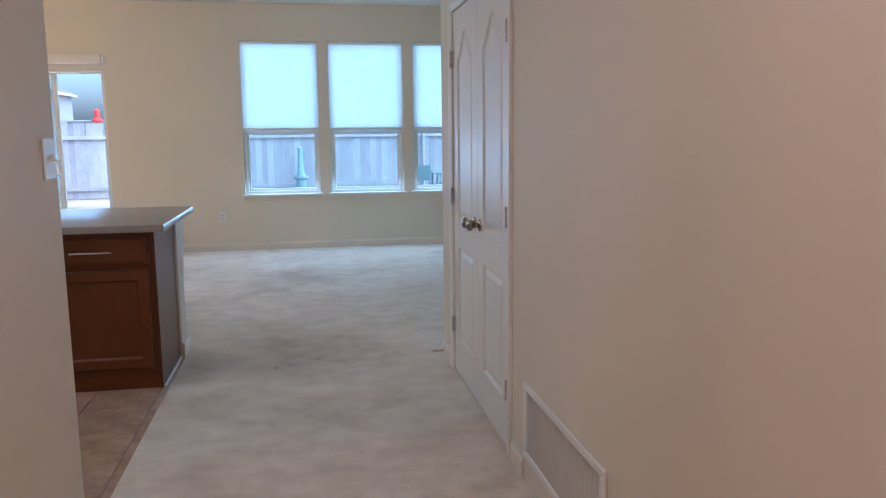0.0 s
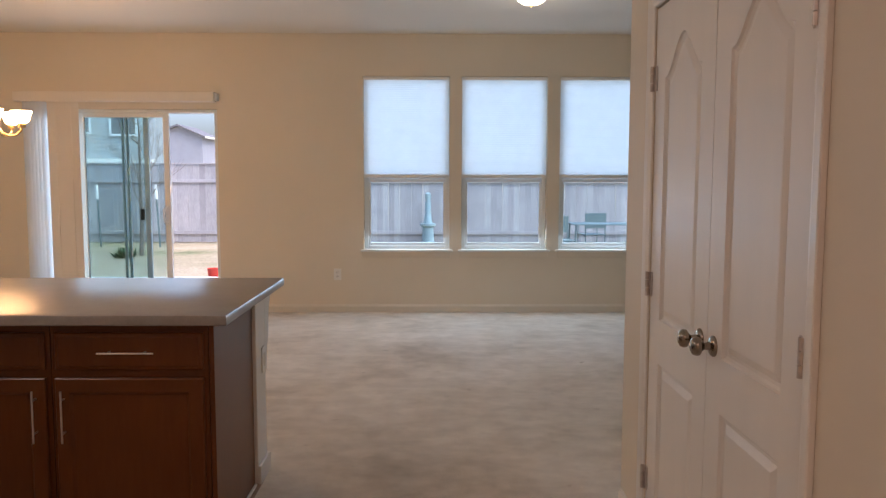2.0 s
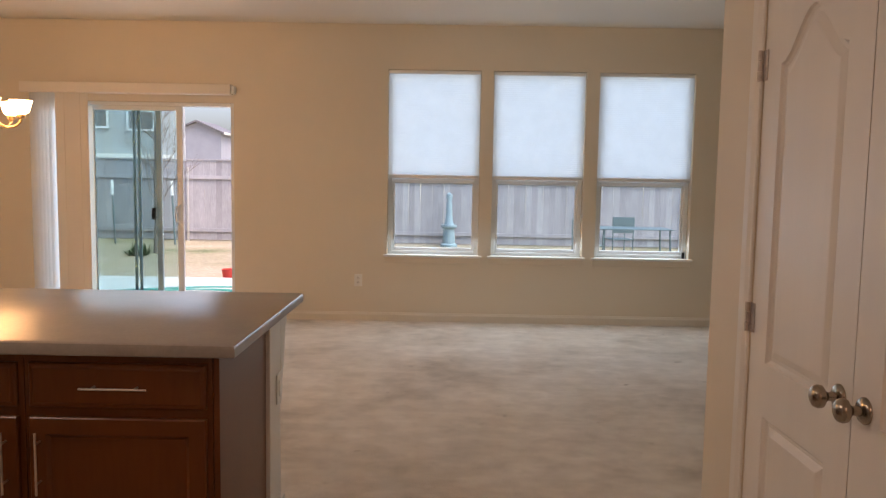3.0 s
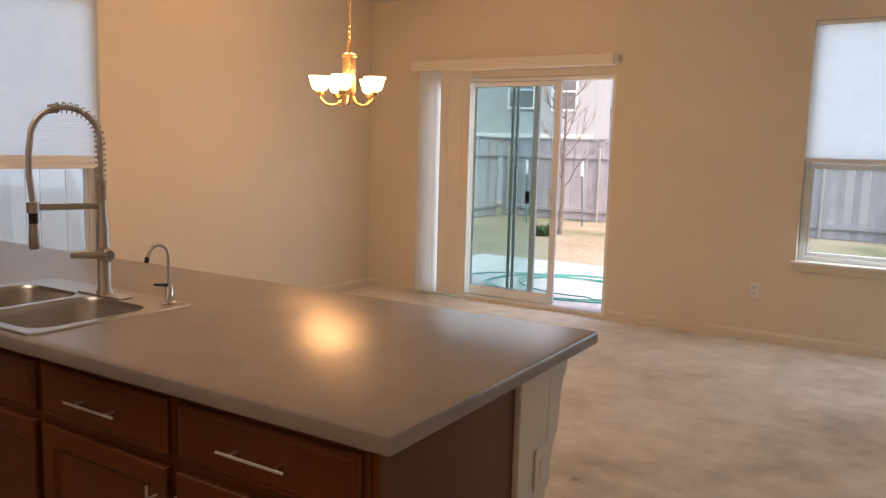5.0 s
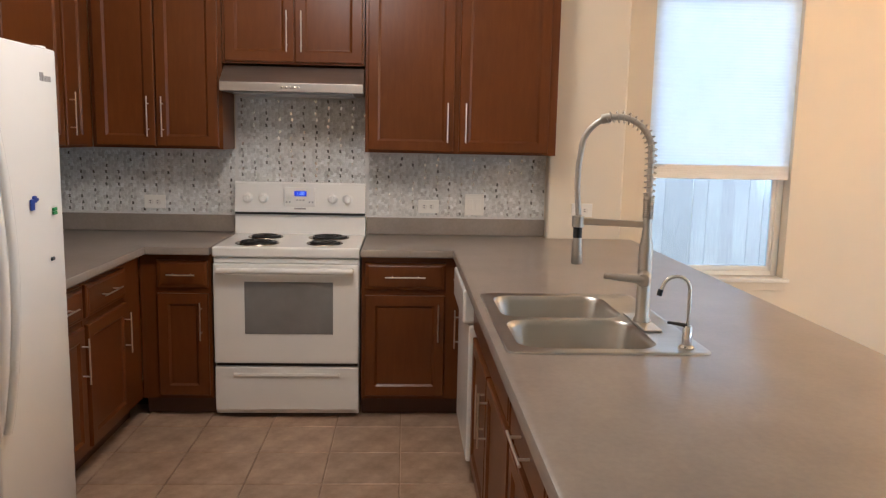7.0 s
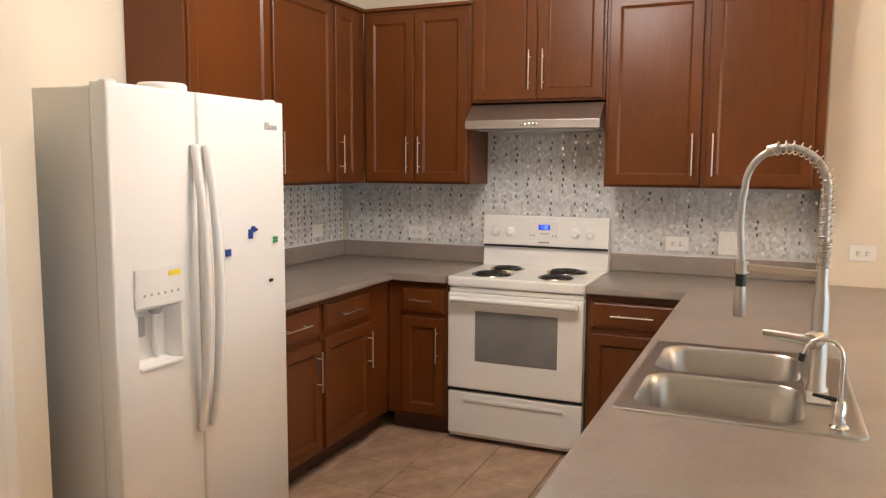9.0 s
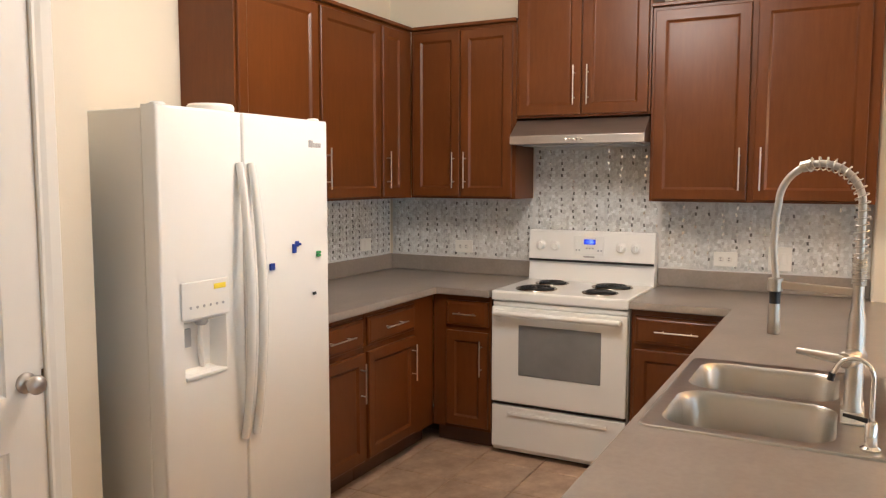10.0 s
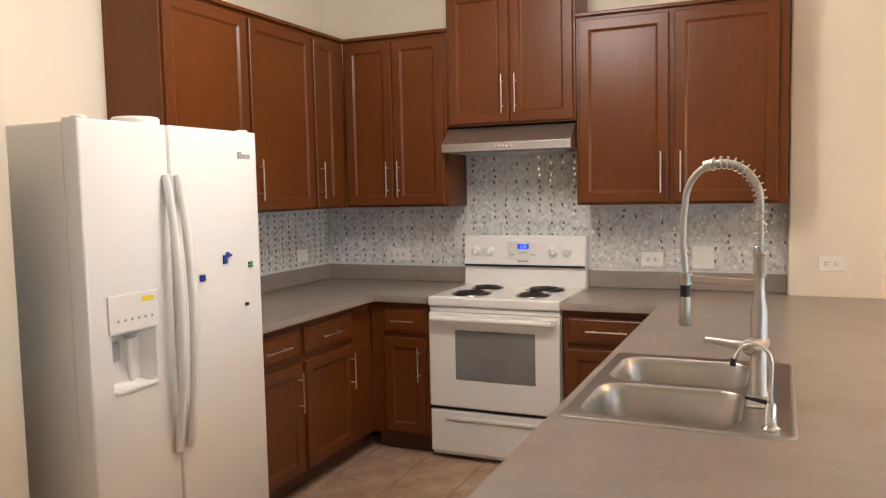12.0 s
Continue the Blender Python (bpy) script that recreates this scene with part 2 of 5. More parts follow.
def glass_material(name, tint):
    m, nt, b = material(name)
    nt.nodes.remove(b)
    out = nt.nodes["Material Output"]
    tr = nt.nodes.new("ShaderNodeBsdfTransparent")
    tr.inputs[0].default_value = (*tint, 1)
    gl = nt.nodes.new("ShaderNodeBsdfGlossy")
    gl.inputs["Roughness"].default_value = 0.0
    fr = nt.nodes.new("ShaderNodeFresnel")
    fr.inputs[0].default_value = 1.45
    mx = nt.nodes.new("ShaderNodeMixShader")
    nt.links.new(fr.outputs[0], mx.inputs[0])
    nt.links.new(tr.outputs[0], mx.inputs[1])
    nt.links.new(gl.outputs[0], mx.inputs[2])
    nt.links.new(mx.outputs[0], out.inputs[0])
    return m


GLASS = glass_material("window_glass", (0.84, 0.94, 0.97))
GLASS_TEAL = glass_material("tinted_glass", (0.78, 0.875, 0.885))


def fabric_material(name, color, through_amount):
    m, nt, b = material(name)
    out = nt.nodes["Material Output"]
    b.inputs["Base Color"].default_value = (*color, 1)
    b.inputs["Roughness"].default_value = 0.9
    tl = nt.nodes.new("ShaderNodeBsdfTranslucent")
    v = coords(nt)
    nt.links.new(ramp(nt, noise_out(nt, v, 6, 4), [(0.3, tuple(c * 0.94 for c in color)), (0.7, color)]), tl.inputs[0])
    mx = nt.nodes.new("ShaderNodeMixShader")
    mx.inputs[0].default_value = through_amount
    nt.links.new(b.outputs[0], mx.inputs[1])
    nt.links.new(tl.outputs[0], mx.inputs[2])
    nt.links.new(mx.outputs[0], out.inputs[0])
    return m


SHADE = fabric_material("cellular_shade", (0.90, 0.92, 0.93), 0.75)
VERTICAL = fabric_material("vertical_vane", (0.80, 0.75, 0.66), 0.04)
VANE = fabric_material("vertical_vane_sheer", (0.92, 0.93, 0.93), 0.6)
BASEB = simple("baseboard_paint", (0.74, 0.68, 0.57), 0.4, vary=0.02)


def glow_material(name, color, strength, base=(0.9, 0.85, 0.75)):
    m, nt, b = material(name)
    b.inputs["Base Color"].default_value = (*base, 1)
    b.inputs["Emission Color"].default_value = (*color, 1)
    b.inputs["Emission Strength"].default_value = strength
    return m


FROST = glow_material("frosted_lamp_glass", (1.0, 0.54, 0.20), 8.5)
FROST_DOME = glow_material("frosted_dome_glass", (1.0, 0.74, 0.44), 2.4)
DISPLAY = glow_material("blue_display", (0.02, 0.07, 1.0), 0.13, (0.005, 0.01, 0.06))
DIGIT = glow_material("display_digit", (0.45, 0.65, 1.0), 0.25, (0.02, 0.03, 0.1))


def grass_material():
    m, nt, b = material("dry_grass")
    v = coords(nt)
    patch = noise_out(nt, v, 0.45, 5, 0.6)
    fine = noise_out(nt, v, 22, 4)
    c1 = ramp(nt, patch, [(0.30, (0.16, 0.18, 0.075)), (0.40, (0.33, 0.28, 0.16)), (0.62, (0.46, 0.37, 0.25)), (0.75, (0.38, 0.28, 0.18))])
    c2 = ramp(nt, fine, [(0.3, (0.6, 0.6, 0.6)), (0.7, (1.15, 1.15, 1.15))])
    nt.links.new(mix_color(nt, 0.8, c1, c2, 'MULTIPLY'), b.inputs["Base Color"])
    b.inputs["Roughness"].default_value = 0.95
    bump(nt, b, fine, 1.0, 0.03)
    return m


GRASS = grass_material()

# ---- building helpers ----


def finish(name, bm, mat, loc=None):
    bmesh.ops.recalc_face_normals(bm, faces=bm.faces)
    me = bpy.data.meshes.new(name)
    bm.to_mesh(me)
    bm.free()
    me.materials.append(mat)
    return new(name, me)


def smooth(ob, angle=40):
    me = ob.data
    me.shade_smooth()
    bm = bmesh.new()
    bm.from_mesh(me)
    lim = radians(angle)
    for e in bm.edges:
        e.smooth = len(e.link_faces) == 2 and e.calc_face_angle(0) < lim
    bm.to_mesh(me)
    bm.free()
    return ob


def part(name, bm, mat, parent, label="", soft=False):
    ob = finish(name, bm, mat)
    ob.parent = parent
    if label:
        ob["label"] = label
    return smooth(ob) if soft else ob


def structure(name, bm, mat, label, category, soft=False):
    ob = tagged(finish(name, bm, mat), label, category, kind="structure")
    return smooth(ob) if soft else ob


def thing(name, at, label, category, group="", rz=0, kind=""):
    ob = tagged(new(name), label, category, group, kind)
    ob.empty_display_size = 0.05
    ob.matrix_basis = pose(*at, 0, 0, rz)
    return ob


def box(x0, y0, z0, x1, y1, z1, bevel=0.0, bm=None, seg=2):
    bm = bm or bmesh.new()
    vs = [bm.verts.new((x, y, z)) for x in (x0, x1) for y in (y0, y1) for z in (z0, z1)]
    fs = [bm.faces.new([vs[i] for i in f]) for f in ((0, 1, 3, 2), (4, 6, 7, 5), (0, 4, 5, 1), (2, 3, 7, 6), (0, 2, 6, 4), (1, 5, 7, 3))]
    if bevel:
        es = list({e for f in fs for e in f.edges})
        bmesh.ops.bevel(bm, geom=es, offset=bevel, segments=seg, profile=0.5, affect='EDGES')
    return bm


def tube(points, r, seg=10, bm=None, closed=False, caps=True):
    """A round bar along a line of points; r is one radius or one for each point."""
    bm = bm or bmesh.new()
    pts = [Vector(p) for p in points]
    n = len(pts)
    rs = r if isinstance(r, (list, tuple)) else [r] * n
    rings, side = [], None
    for i, p in enumerate(pts):
        a = pts[i - 1] if (i or closed) else p
        c = pts[(i + 1) % n] if (i < n - 1 or closed) else p
        d = (c - a).normalized()
        if side is None:
            side = d.orthogonal().normalized()
        side = (side - d * side.dot(d))
        side = side.normalized() if side.length > 1e-6 else d.orthogonal().normalized()
        up = d.cross(side)
        rings.append([bm.verts.new(p + (side * math.cos(k * math.tau / seg) + up * math.sin(k * math.tau / seg)) * rs[i]) for k in range(seg)])
    for i in range(n if closed else n - 1):
        a, c = rings[i], rings[(i + 1) % n]
        for k in range(seg):
            bm.faces.new((a[k], a[(k + 1) % seg], c[(k + 1) % seg], c[k]))
    if caps and not closed:
        bm.faces.new(rings[0][::-1])
        bm.faces.new(rings[-1])
    return bm


def lathe(profile, seg=24, at=(0, 0, 0), axis='z', bm=None, squash=1.0):
    """Turned shape from (radius, height) pairs."""
    bm = bm or bmesh.new()
    rings = []
    for r, h in profile:
        ring = []
        for k in range(seg if r > 1e-5 else 1):
            a = k * math.tau / seg
            p = (r * math.cos(a), r * math.sin(a) * squash, h)
            if axis == 'x':
                p = (h, r * math.cos(a), r * math.sin(a))
            elif axis == 'y':
                p = (r * math.cos(a), h, r * math.sin(a))
            ring.append(bm.verts.new((p[0] + at[0], p[1] + at[1], p[2] + at[2])))
        rings.append(ring)
    for a, c in zip(rings, rings[1:]):
        for k in range(seg):
            q = [a[k % len(a)], a[(k + 1) % len(a)], c[(k + 1) % len(c)], c[k % len(c)]]
            q = list(dict.fromkeys(q))
            if len(q) > 2:
                bm.faces.new(q)
    for ring in (rings[0], rings[-1]):
        if len(ring) > 2:
            bm.faces.new(ring)
    return bm


def offset_poly(pts, d):
    """Inset (d > 0) of a counter-clockwise outline."""
    out, n = [], len(pts)
    for i in range(n):
        p0, p1, p2 = Vector(pts[i - 1]), Vector(pts[i]), Vector(pts[(i + 1) % n])
        e1, e2 = (p1 - p0).normalized(), (p2 - p1).normalized()
        n1, n2 = Vector((-e1.y, e1.x)), Vector((-e2.y, e2.x))
        s = n1 + n2
        k = d / max(0.35, s.length_squared / 2)
        out.append(tuple(p1 + s * k))
    return out


def fill(bm, loops, place):
    """Flat face bounded by the first loop, with the others as holes."""
    edges, rings = [], []
    for pts in loops:
        vs = [bm.verts.new(place(*p)) for p in pts]
        edges += [bm.edges.new((vs[i - 1], vs[i])) for i in range(len(vs))]
        rings.append(vs)
    bmesh.ops.triangle_fill(bm, edges=edges, use_beauty=True)
    return rings


def steps(bm, pts, levels, place3, cap=True):
    """Concentric outlines: levels are (inset, height) pairs."""
    rings = []
    for d, h in levels:
        rings.append([bm.verts.new(place3(p[0], p[1], h)) for p in (offset_poly(pts, d) if d else pts)])
    for a, c in zip(rings, rings[1:]):
        for i in range(len(a)):
            bm.faces.new((a[i - 1], a[i], c[i], c[i - 1]))
    if cap:
        bm.faces.new(rings[-1])
    return rings


def rect(x0, z0, x1, z1):
    return [(x0, z0), (x1, z0), (x1, z1), (x0, z1)]


def arch(x0, z0, x1, z1, rise, n=14):
    pts = [(x0, z0), (x1, z0)]
    for i in range(n + 1):
        s = 1 - 2 * i / n
        pts.append(((x0 + x1) / 2 + s * (x1 - x0) / 2, z1 - rise + rise * (0.5 + 0.5 * math.cos(math.pi * s))))
    return pts


def rounded(x0, y0, x1, y1, r, n=6):
    pts = []
    for cx, cy, a0 in ((x1 - r, y0 + r, -90), (x1 - r, y1 - r, 0), (x0 + r, y1 - r, 90), (x0 + r, y0 + r, 180)):
        for i in range(n + 1):
            a = radians(a0 + 90 * i / n)
            pts.append((cx + r * math.cos(a), cy + r * math.sin(a)))
    return pts


def wall_with_holes(name, axis, u0, u1, z0, z1, near, far, holes, mat, label):
    """Thick wall along x (axis 'y' normal) or y (axis 'x' normal), openings cut right through."""
    bm = bmesh.new()
    put = (lambda d: (lambda u, z: (u, d, z))) if axis == 'y' else (lambda d: (lambda u, z: (d, u, z)))
    loops = [rect(u0, z0, u1, z1)] + [rect(*h) for h in holes]
    a = fill(bm, loops, put(near))
    b = fill(bm, loops, put(far))
    for ra, rb in zip(a, b):
        for i in range(len(ra)):
            bm.faces.new((ra[i - 1], ra[i], rb[i], rb[i - 1]))
    return structure(name, bm, mat, label, "wall")

# ---- structure ----
FAR, TOP = 9.77, 2.94
WINDOWS = [(-0.87, 0.045), (0.17, 1.08), (1.21, 2.15)]
WZ0, WZ1 = 0.655, 2.505
SL0, SL1, SLZ = -4.32, -2.40, 2.155
wall_with_holes("wall_north", 'y', -5.21, 4.72, 0, TOP, FAR, FAR + 0.17,
                [(SL0, 0.02, SL1, SLZ)] + [(a, WZ0, b, WZ1) for a, b in WINDOWS], WALL, "beige painted wall with three windows and a patio door")
wall_with_holes("wall_west", 'x', 5.42, FAR, 0, TOP, -5.05, -5.21, [(5.69, 0.60, 6.64, 2.46)], WALL, "warm beige dining wall with one tall window")
structure("wall_stub", box(-5.21, 4.975, 0, -4.65, 5.42, TOP, 0.012), WALL, "short beige wall return at the end of the counter", "wall")
structure("wall_kitchen_west", box(-5.21, 2.10, 0, -4.74, 4.975, TOP), WALL, "beige painted kitchen wall behind the range", "wall")
structure("wall_kitchen_south", box(-5.21, 1.94, 0, -1.87, 2.10, TOP), WALL, "beige painted kitchen wall behind the refrigerator", "wall")
wall_with_holes("wall_pantry", 'y', -1.87, -0.93, 0, TOP, 2.78, 2.66, [(-1.69, 0.004, -1.055, 2.05)], WALL, "beige painted wall with a pantry door")
structure("wall_alcove", box(-1.87, 1.94, 0, -1.75, 2.66, TOP), WALL, "side wall of the refrigerator alcove", "wall")
structure("wall_hall_west", box(-1.05, -1.5, 0, -0.93, 2.66, TOP), WALL, "beige hall wall with a light switch and thermostat", "wall")
wall_with_holes("wall_hall_east", 'x', -1.5, 4.80, 0, TOP, 0.69, 0.81, [(3.215, 0.004, 4.435, 2.05)], WALL, "beige hall wall with double closet doors")
structure("wall_living_south", box(0.81, 4.68, 0, 4.72, 4.80, TOP), WALL, "beige living room wall", "wall")
structure("wall_east", box(4.60, 4.80, 0, 4.72, FAR, TOP), WALL, "beige living room wall", "wall")
structure("wall_hall_south", box(-1.07, -1.62, 0, 0.81, -1.5, TOP), WALL, "beige wall at the end of the hall", "wall")
structure("ceiling", box(-5.21, -1.62, TOP, 4.72, FAR + 0.17, TOP + 0.15), CEIL, "off-white textured ceiling", "ceiling")
structure("closet_back", box(1.35, 2.9, 0, 1.41, 4.68, TOP), WALL, "back wall of the closet", "wall")
structure("pantry_back", box(-1.81, 1.7, 0, -1.07, 1.76, TOP), WALL, "back wall of the pantry", "wall")
floor_carpet = box(-0.93, -1.5, -0.12, 4.60, FAR, 0.0)
box(-5.05, 5.16, -0.12, -0.9301, FAR, 0.0, bm=floor_carpet)
structure("floor_carpet", floor_carpet, CARPET, "worn beige cut-pile carpet with darker traffic marks", "floor")
TILE_FLOOR = structure("floor_tile", box(-4.74, 2.10, -0.12, -0.93, 5.16, -0.006), GROUT, "brown ceramic tile floor with dark grout", "floor")


def profile_run(name, x0, y0, x1, y1, label):
    """Baseboard along a wall from one point to another; the wall lies to its left."""
    d = Vector((x1 - x0, y1 - y0))
    length = d.length
    bm = bmesh.new()
    prof = [(0, 0), (0.013, 0), (0.013, 0.062), (0.010, 0.070), (0.006, 0.076), (0.005, 0.085), (0, 0.088)]
    a = [bm.verts.new((0, -p, z)) for p, z in prof]
    b = [bm.verts.new((length, -p, z)) for p, z in prof]
    for i in range(len(prof)):
        bm.faces.new((a[i - 1], a[i], b[i], b[i - 1]))
    bm.faces.new(a)
    bm.faces.new(b[::-1])
    ob = structure(name, bm, BASEB, label, "baseboard")
    ob.matrix_basis = pose(x0, y0, 0.0, 0, 0, math.degrees(math.atan2(d.y, d.x)))
    return ob


BASE = "off-white painted baseboard along the wall"
profile_run("baseboard_1", -5.05, FAR, SL0 - 0.03, FAR, BASE)
profile_run("baseboard_2", SL1 + 0.03, FAR, 4.60, FAR, BASE)
profile_run("baseboard_3", -5.05, 5.42, -5.05, FAR, BASE)
profile_run("baseboard_4", 0.69, 4.795, 0.69, 4.51, BASE)
profile_run("baseboard_5", 0.69, 3.14, 0.69, 2.96, BASE)
profile_run("baseboard_6", 0.69, 2.07, 0.69, -1.5, BASE)
profile_run("baseboard_7", -0.93, -1.5, -0.93, 2.77, BASE)
profile_run("baseboard_8", 4.60, 4.80, 0.69, 4.80, BASE)

# ---- windows ----


def window(name, x0, x1, z0, z1, meet, label):
    """Single-hung window, local: x along the wall, y outwards from the room's wall face."""
    root = tagged(new(name), label, "window", "", "structure")
    f = bmesh.new()
    w = 0.045
    for b in ((x0 + .002, 0.085, z0 + .024, x0 + w, 0.15, z1 - .002), (x1 - w, 0.085, z0 + .024, x1 - .002, 0.15, z1 - .002),
              (x0 + w, 0.085, z1 - w, x1 - w, 0.15, z1 - .002), (x0 + w, 0.085, z0 + .024, x1 - w, 0.15, z0 + w + .012)):
        box(*b, 0.004, f, 1)
    part("window_frame", f, VINYL, root)
    s = bmesh.new()
    for b in ((x0 + w, 0.10, meet - 0.03, x1 - w, 0.135, meet + 0.012), (x0 + w, 0.10, z0 + w + .012, x0 + w + .022, 0.135, meet - .03),
              (x1 - w - .022, 0.10, z0 + w + .012, x1 - w, 0.135, meet - .03), (x0 + w + .022, 0.10, z0 + w + .012, x1 - w - .022, 0.135, z0 + w + .042)):
        box(*b, 0.003, s, 1)
    part("sash", s, VINYL, root)
    for za, zb in ((z0 + w + .04, meet - 0.028), (meet + 0.01, z1 - w)):
        g = part("pane", box(x0 + w + .004, 0.114, za, x1 - w - .004, 0.118, zb), GLASS, root)
        g.visible_shadow = False
    part("window_sill", box(x0 - 0.035, -0.03, z0 - 0.003, x1 + 0.035, 0.14, z0 + 0.022, 0.006), TRIM, root, "white painted sill")
    part("apron", box(x0 - 0.015, -0.012, z0 - 0.06, x1 + 0.015, -0.001, z0 - 0.004, 0.003), WALL, root)
    return root


def cellular_shade(x0, x1, z0, z1, label, depth=0.03, stack=0):
    """Pleated shade hanging from a head rail, with a bottom rail."""
    root = thing("cellular_shade", (0, 0, 0), label, "window shade", "cellular shades")
    n = int((z1 - z0 - 0.07) / 0.019)
    bm = bmesh.new()
    rows = []
    for i in range(2 * n + 1):
        z = z1 - 0.035 - (z1 - z0 - 0.07) * i / (2 * n)
        y = depth + (0.0013 if i % 2 else 0.0)
        rows.append([bm.verts.new((x0 + 0.006, y, z)), bm.verts.new((x1 - 0.006, y, z))])
    for a, b in zip(rows, rows[1:]):
        bm.faces.new((a[0], a[1], b[1], b[0]))
    part("pleated_fabric", bm, SHADE, root)
    part("head_rail", box(x0 + 0.004, depth - .014, z1 - 0.036, x1 - 0.004, depth + 0.024, z1 - 0.003, 0.004), PLASTIC_W, root)
    for k in range(stack):
        zz = z0 + 0.036 + k * 0.011
        part("gathered_pleat", box(x0 + 0.006, depth - 0.008 - 0.003 * (k % 2), zz, x1 - 0.006, depth + 0.012, zz + 0.0105, 0.002), PLASTIC_W, root)
    part("bottom_rail", box(x0 + 0.005, depth - .01, z0, x1 - 0.005, depth + 0.018, z0 + 0.036, 0.006), PLASTIC_W, root)
    return root


for i, (a, b) in enumerate(WINDOWS):
    ob = window("window_%d" % (i + 1), a, b, WZ0, WZ1, 1.425, "white vinyl single-hung window with a half-lowered shade")
    ob.matrix_basis = pose(0, FAR, 0)
    sh = cellular_shade(a, b, 1.44, WZ1, "white cellular shade lowered over the upper window half")
    sh.matrix_basis = pose(0, FAR, 0)
ob = window("window_4", -6.64, -5.69, 0.60, 2.46, 1.30, "white vinyl dining window with a half-lowered shade")
ob.matrix_basis = pose(-5.05, 0, 0, 0, 0, 90) @ pose(12.33, 0, 0)
sh = cellular_shade(-6.64, -5.69, 1.27, 2.46, "white cellular shade lowered over the dining window", stack=5)
sh.matrix_basis = pose(-5.05, 0, 0, 0, 0, 90) @ pose(12.33, 0, 0)


# patio door: outer frame, fixed panel, sliding panel pushed open, screen
def door_panel(name, parent, x0, x1, y0, y1, z0, z1, stile, rail, glass, label):
    bm = bmesh.new()
    box(x0, y0, z0, x0 + stile, y1, z1, 0.004, bm, 1)
    box(x1 - stile, y0, z0, x1, y1, z1, 0.004, bm, 1)
    box(x0 + stile, y0, z1 - rail, x1 - stile, y1, z1, 0.004, bm, 1)
    box(x0 + stile, y0, z0, x1 - stile, y1, z0 + rail * 2.0, 0.004, bm, 1)
    p = part(name, bm, VINYL, parent, label)
    if glass:
        g = part("pane", box(x0 + stile - .004, (y0 + y1) / 2 - .004, z0 + rail * 1.9, x1 - stile + .004, (y0 + y1) / 2 + .004, z1 - rail), glass, p)
        g.visible_shadow = False
    return p


slider = tagged(new("door_1"), "white vinyl sliding patio door standing half open", "patio door", "", "structure")
slider.matrix_basis = pose(0, FAR, 0)
bm = bmesh.new()
box(SL0 + .002, 0.03, 0.022, SL0 + 0.045, 0.165, SLZ - .002, 0.004, bm, 1)
box(SL1 - 0.04, 0.03, 0.022, SL1 - .002, 0.165, SLZ - .002, 0.004, bm, 1)
box(SL0 + 0.045, 0.03, SLZ - 0.036, SL1 - 0.04, 0.165, SLZ - .002, 0.004, bm, 1)
box(SL0 + 0.045, 0.02, 0.022, SL1 - 0.04, 0.168, 0.05, 0.004, bm, 1)
part("door_frame", bm, VINYL, slider)
door_panel("fixed_panel", slider, SL0 + .046, -3.165, 0.105, 0.14, 0.055, SLZ - 0.038, 0.055, 0.042, GLASS_TEAL, "fixed glass panel")
sl = door_panel("sliding_panel", slider, -3.88, -2.93, 0.05, 0.09, 0.055, SLZ - 0.038, 0.06, 0.045, GLASS_TEAL, "sliding panel with a white pull handle")
part("pull_handle", tube([(-2.96, 0.05, 0.94), (-2.985, 0.015, 0.97), (-2.99, 0.004, 1.04), (-2.985, 0.015, 1.11), (-2.96, 0.05, 1.14)], 0.011, 8), VINYL, sl, soft=True)
part("latch", box(-3.27, 0.088, 0.98, -3.225, 0.104, 1.10, 0.006), BLACK, sl, "black latch")
scr = door_panel("screen_panel", slider, -3.47, -3.39, 0.142, 0.160, 0.055, SLZ - 0.038, 0.03, 0.04, None, "slim screen door stile")

# vertical blinds
vb = thing("vertical_blind", (0, FAR, 0), "white vertical blinds stacked open beside the patio door", "window blind")
part("valance", box(-4.47, -0.115, 2.222, -2.40, -0.003, 2.325, 0.008), VERTICAL, vb, "white fabric valance")
part("bracket", box(-2.399, -0.09, 2.235, -2.375, -0.003, 2.31, 0.004), PLASTIC_W, vb)
for i in range(6):
    x = -4.36 + i * 0.037
    bm = bmesh.new()
    prev = None
    for k in range(5):
        u = (k / 4 - 0.5) * 0.088
        c = 0.007 * (1 - (k / 2 - 1) ** 2)
        a = radians(62)
        px, py = x + u * math.cos(a) - c * math.sin(a), -0.06 + u * math.sin(a) + c * math.cos(a)
        cur = [bm.verts.new((px, py, 0.045)), bm.verts.new((px, py, 2.225))]
        if prev:
            bm.faces.new((prev[0], cur[0], cur[1], prev[1]))
        prev = cur
    part("vane", bm, VANE, vb, soft=True)
for i in range(4):
    x = -4.15 + i * 0.079
    bm = bmesh.new()
    box(x, -0.052 + 0.004 * (i % 2), 0.045, x + 0.088, -0.049 + 0.004 * (i % 2), 2.225, bm=bm)
    part("vane", bm, VERTICAL, vb)

# ---- doors ----


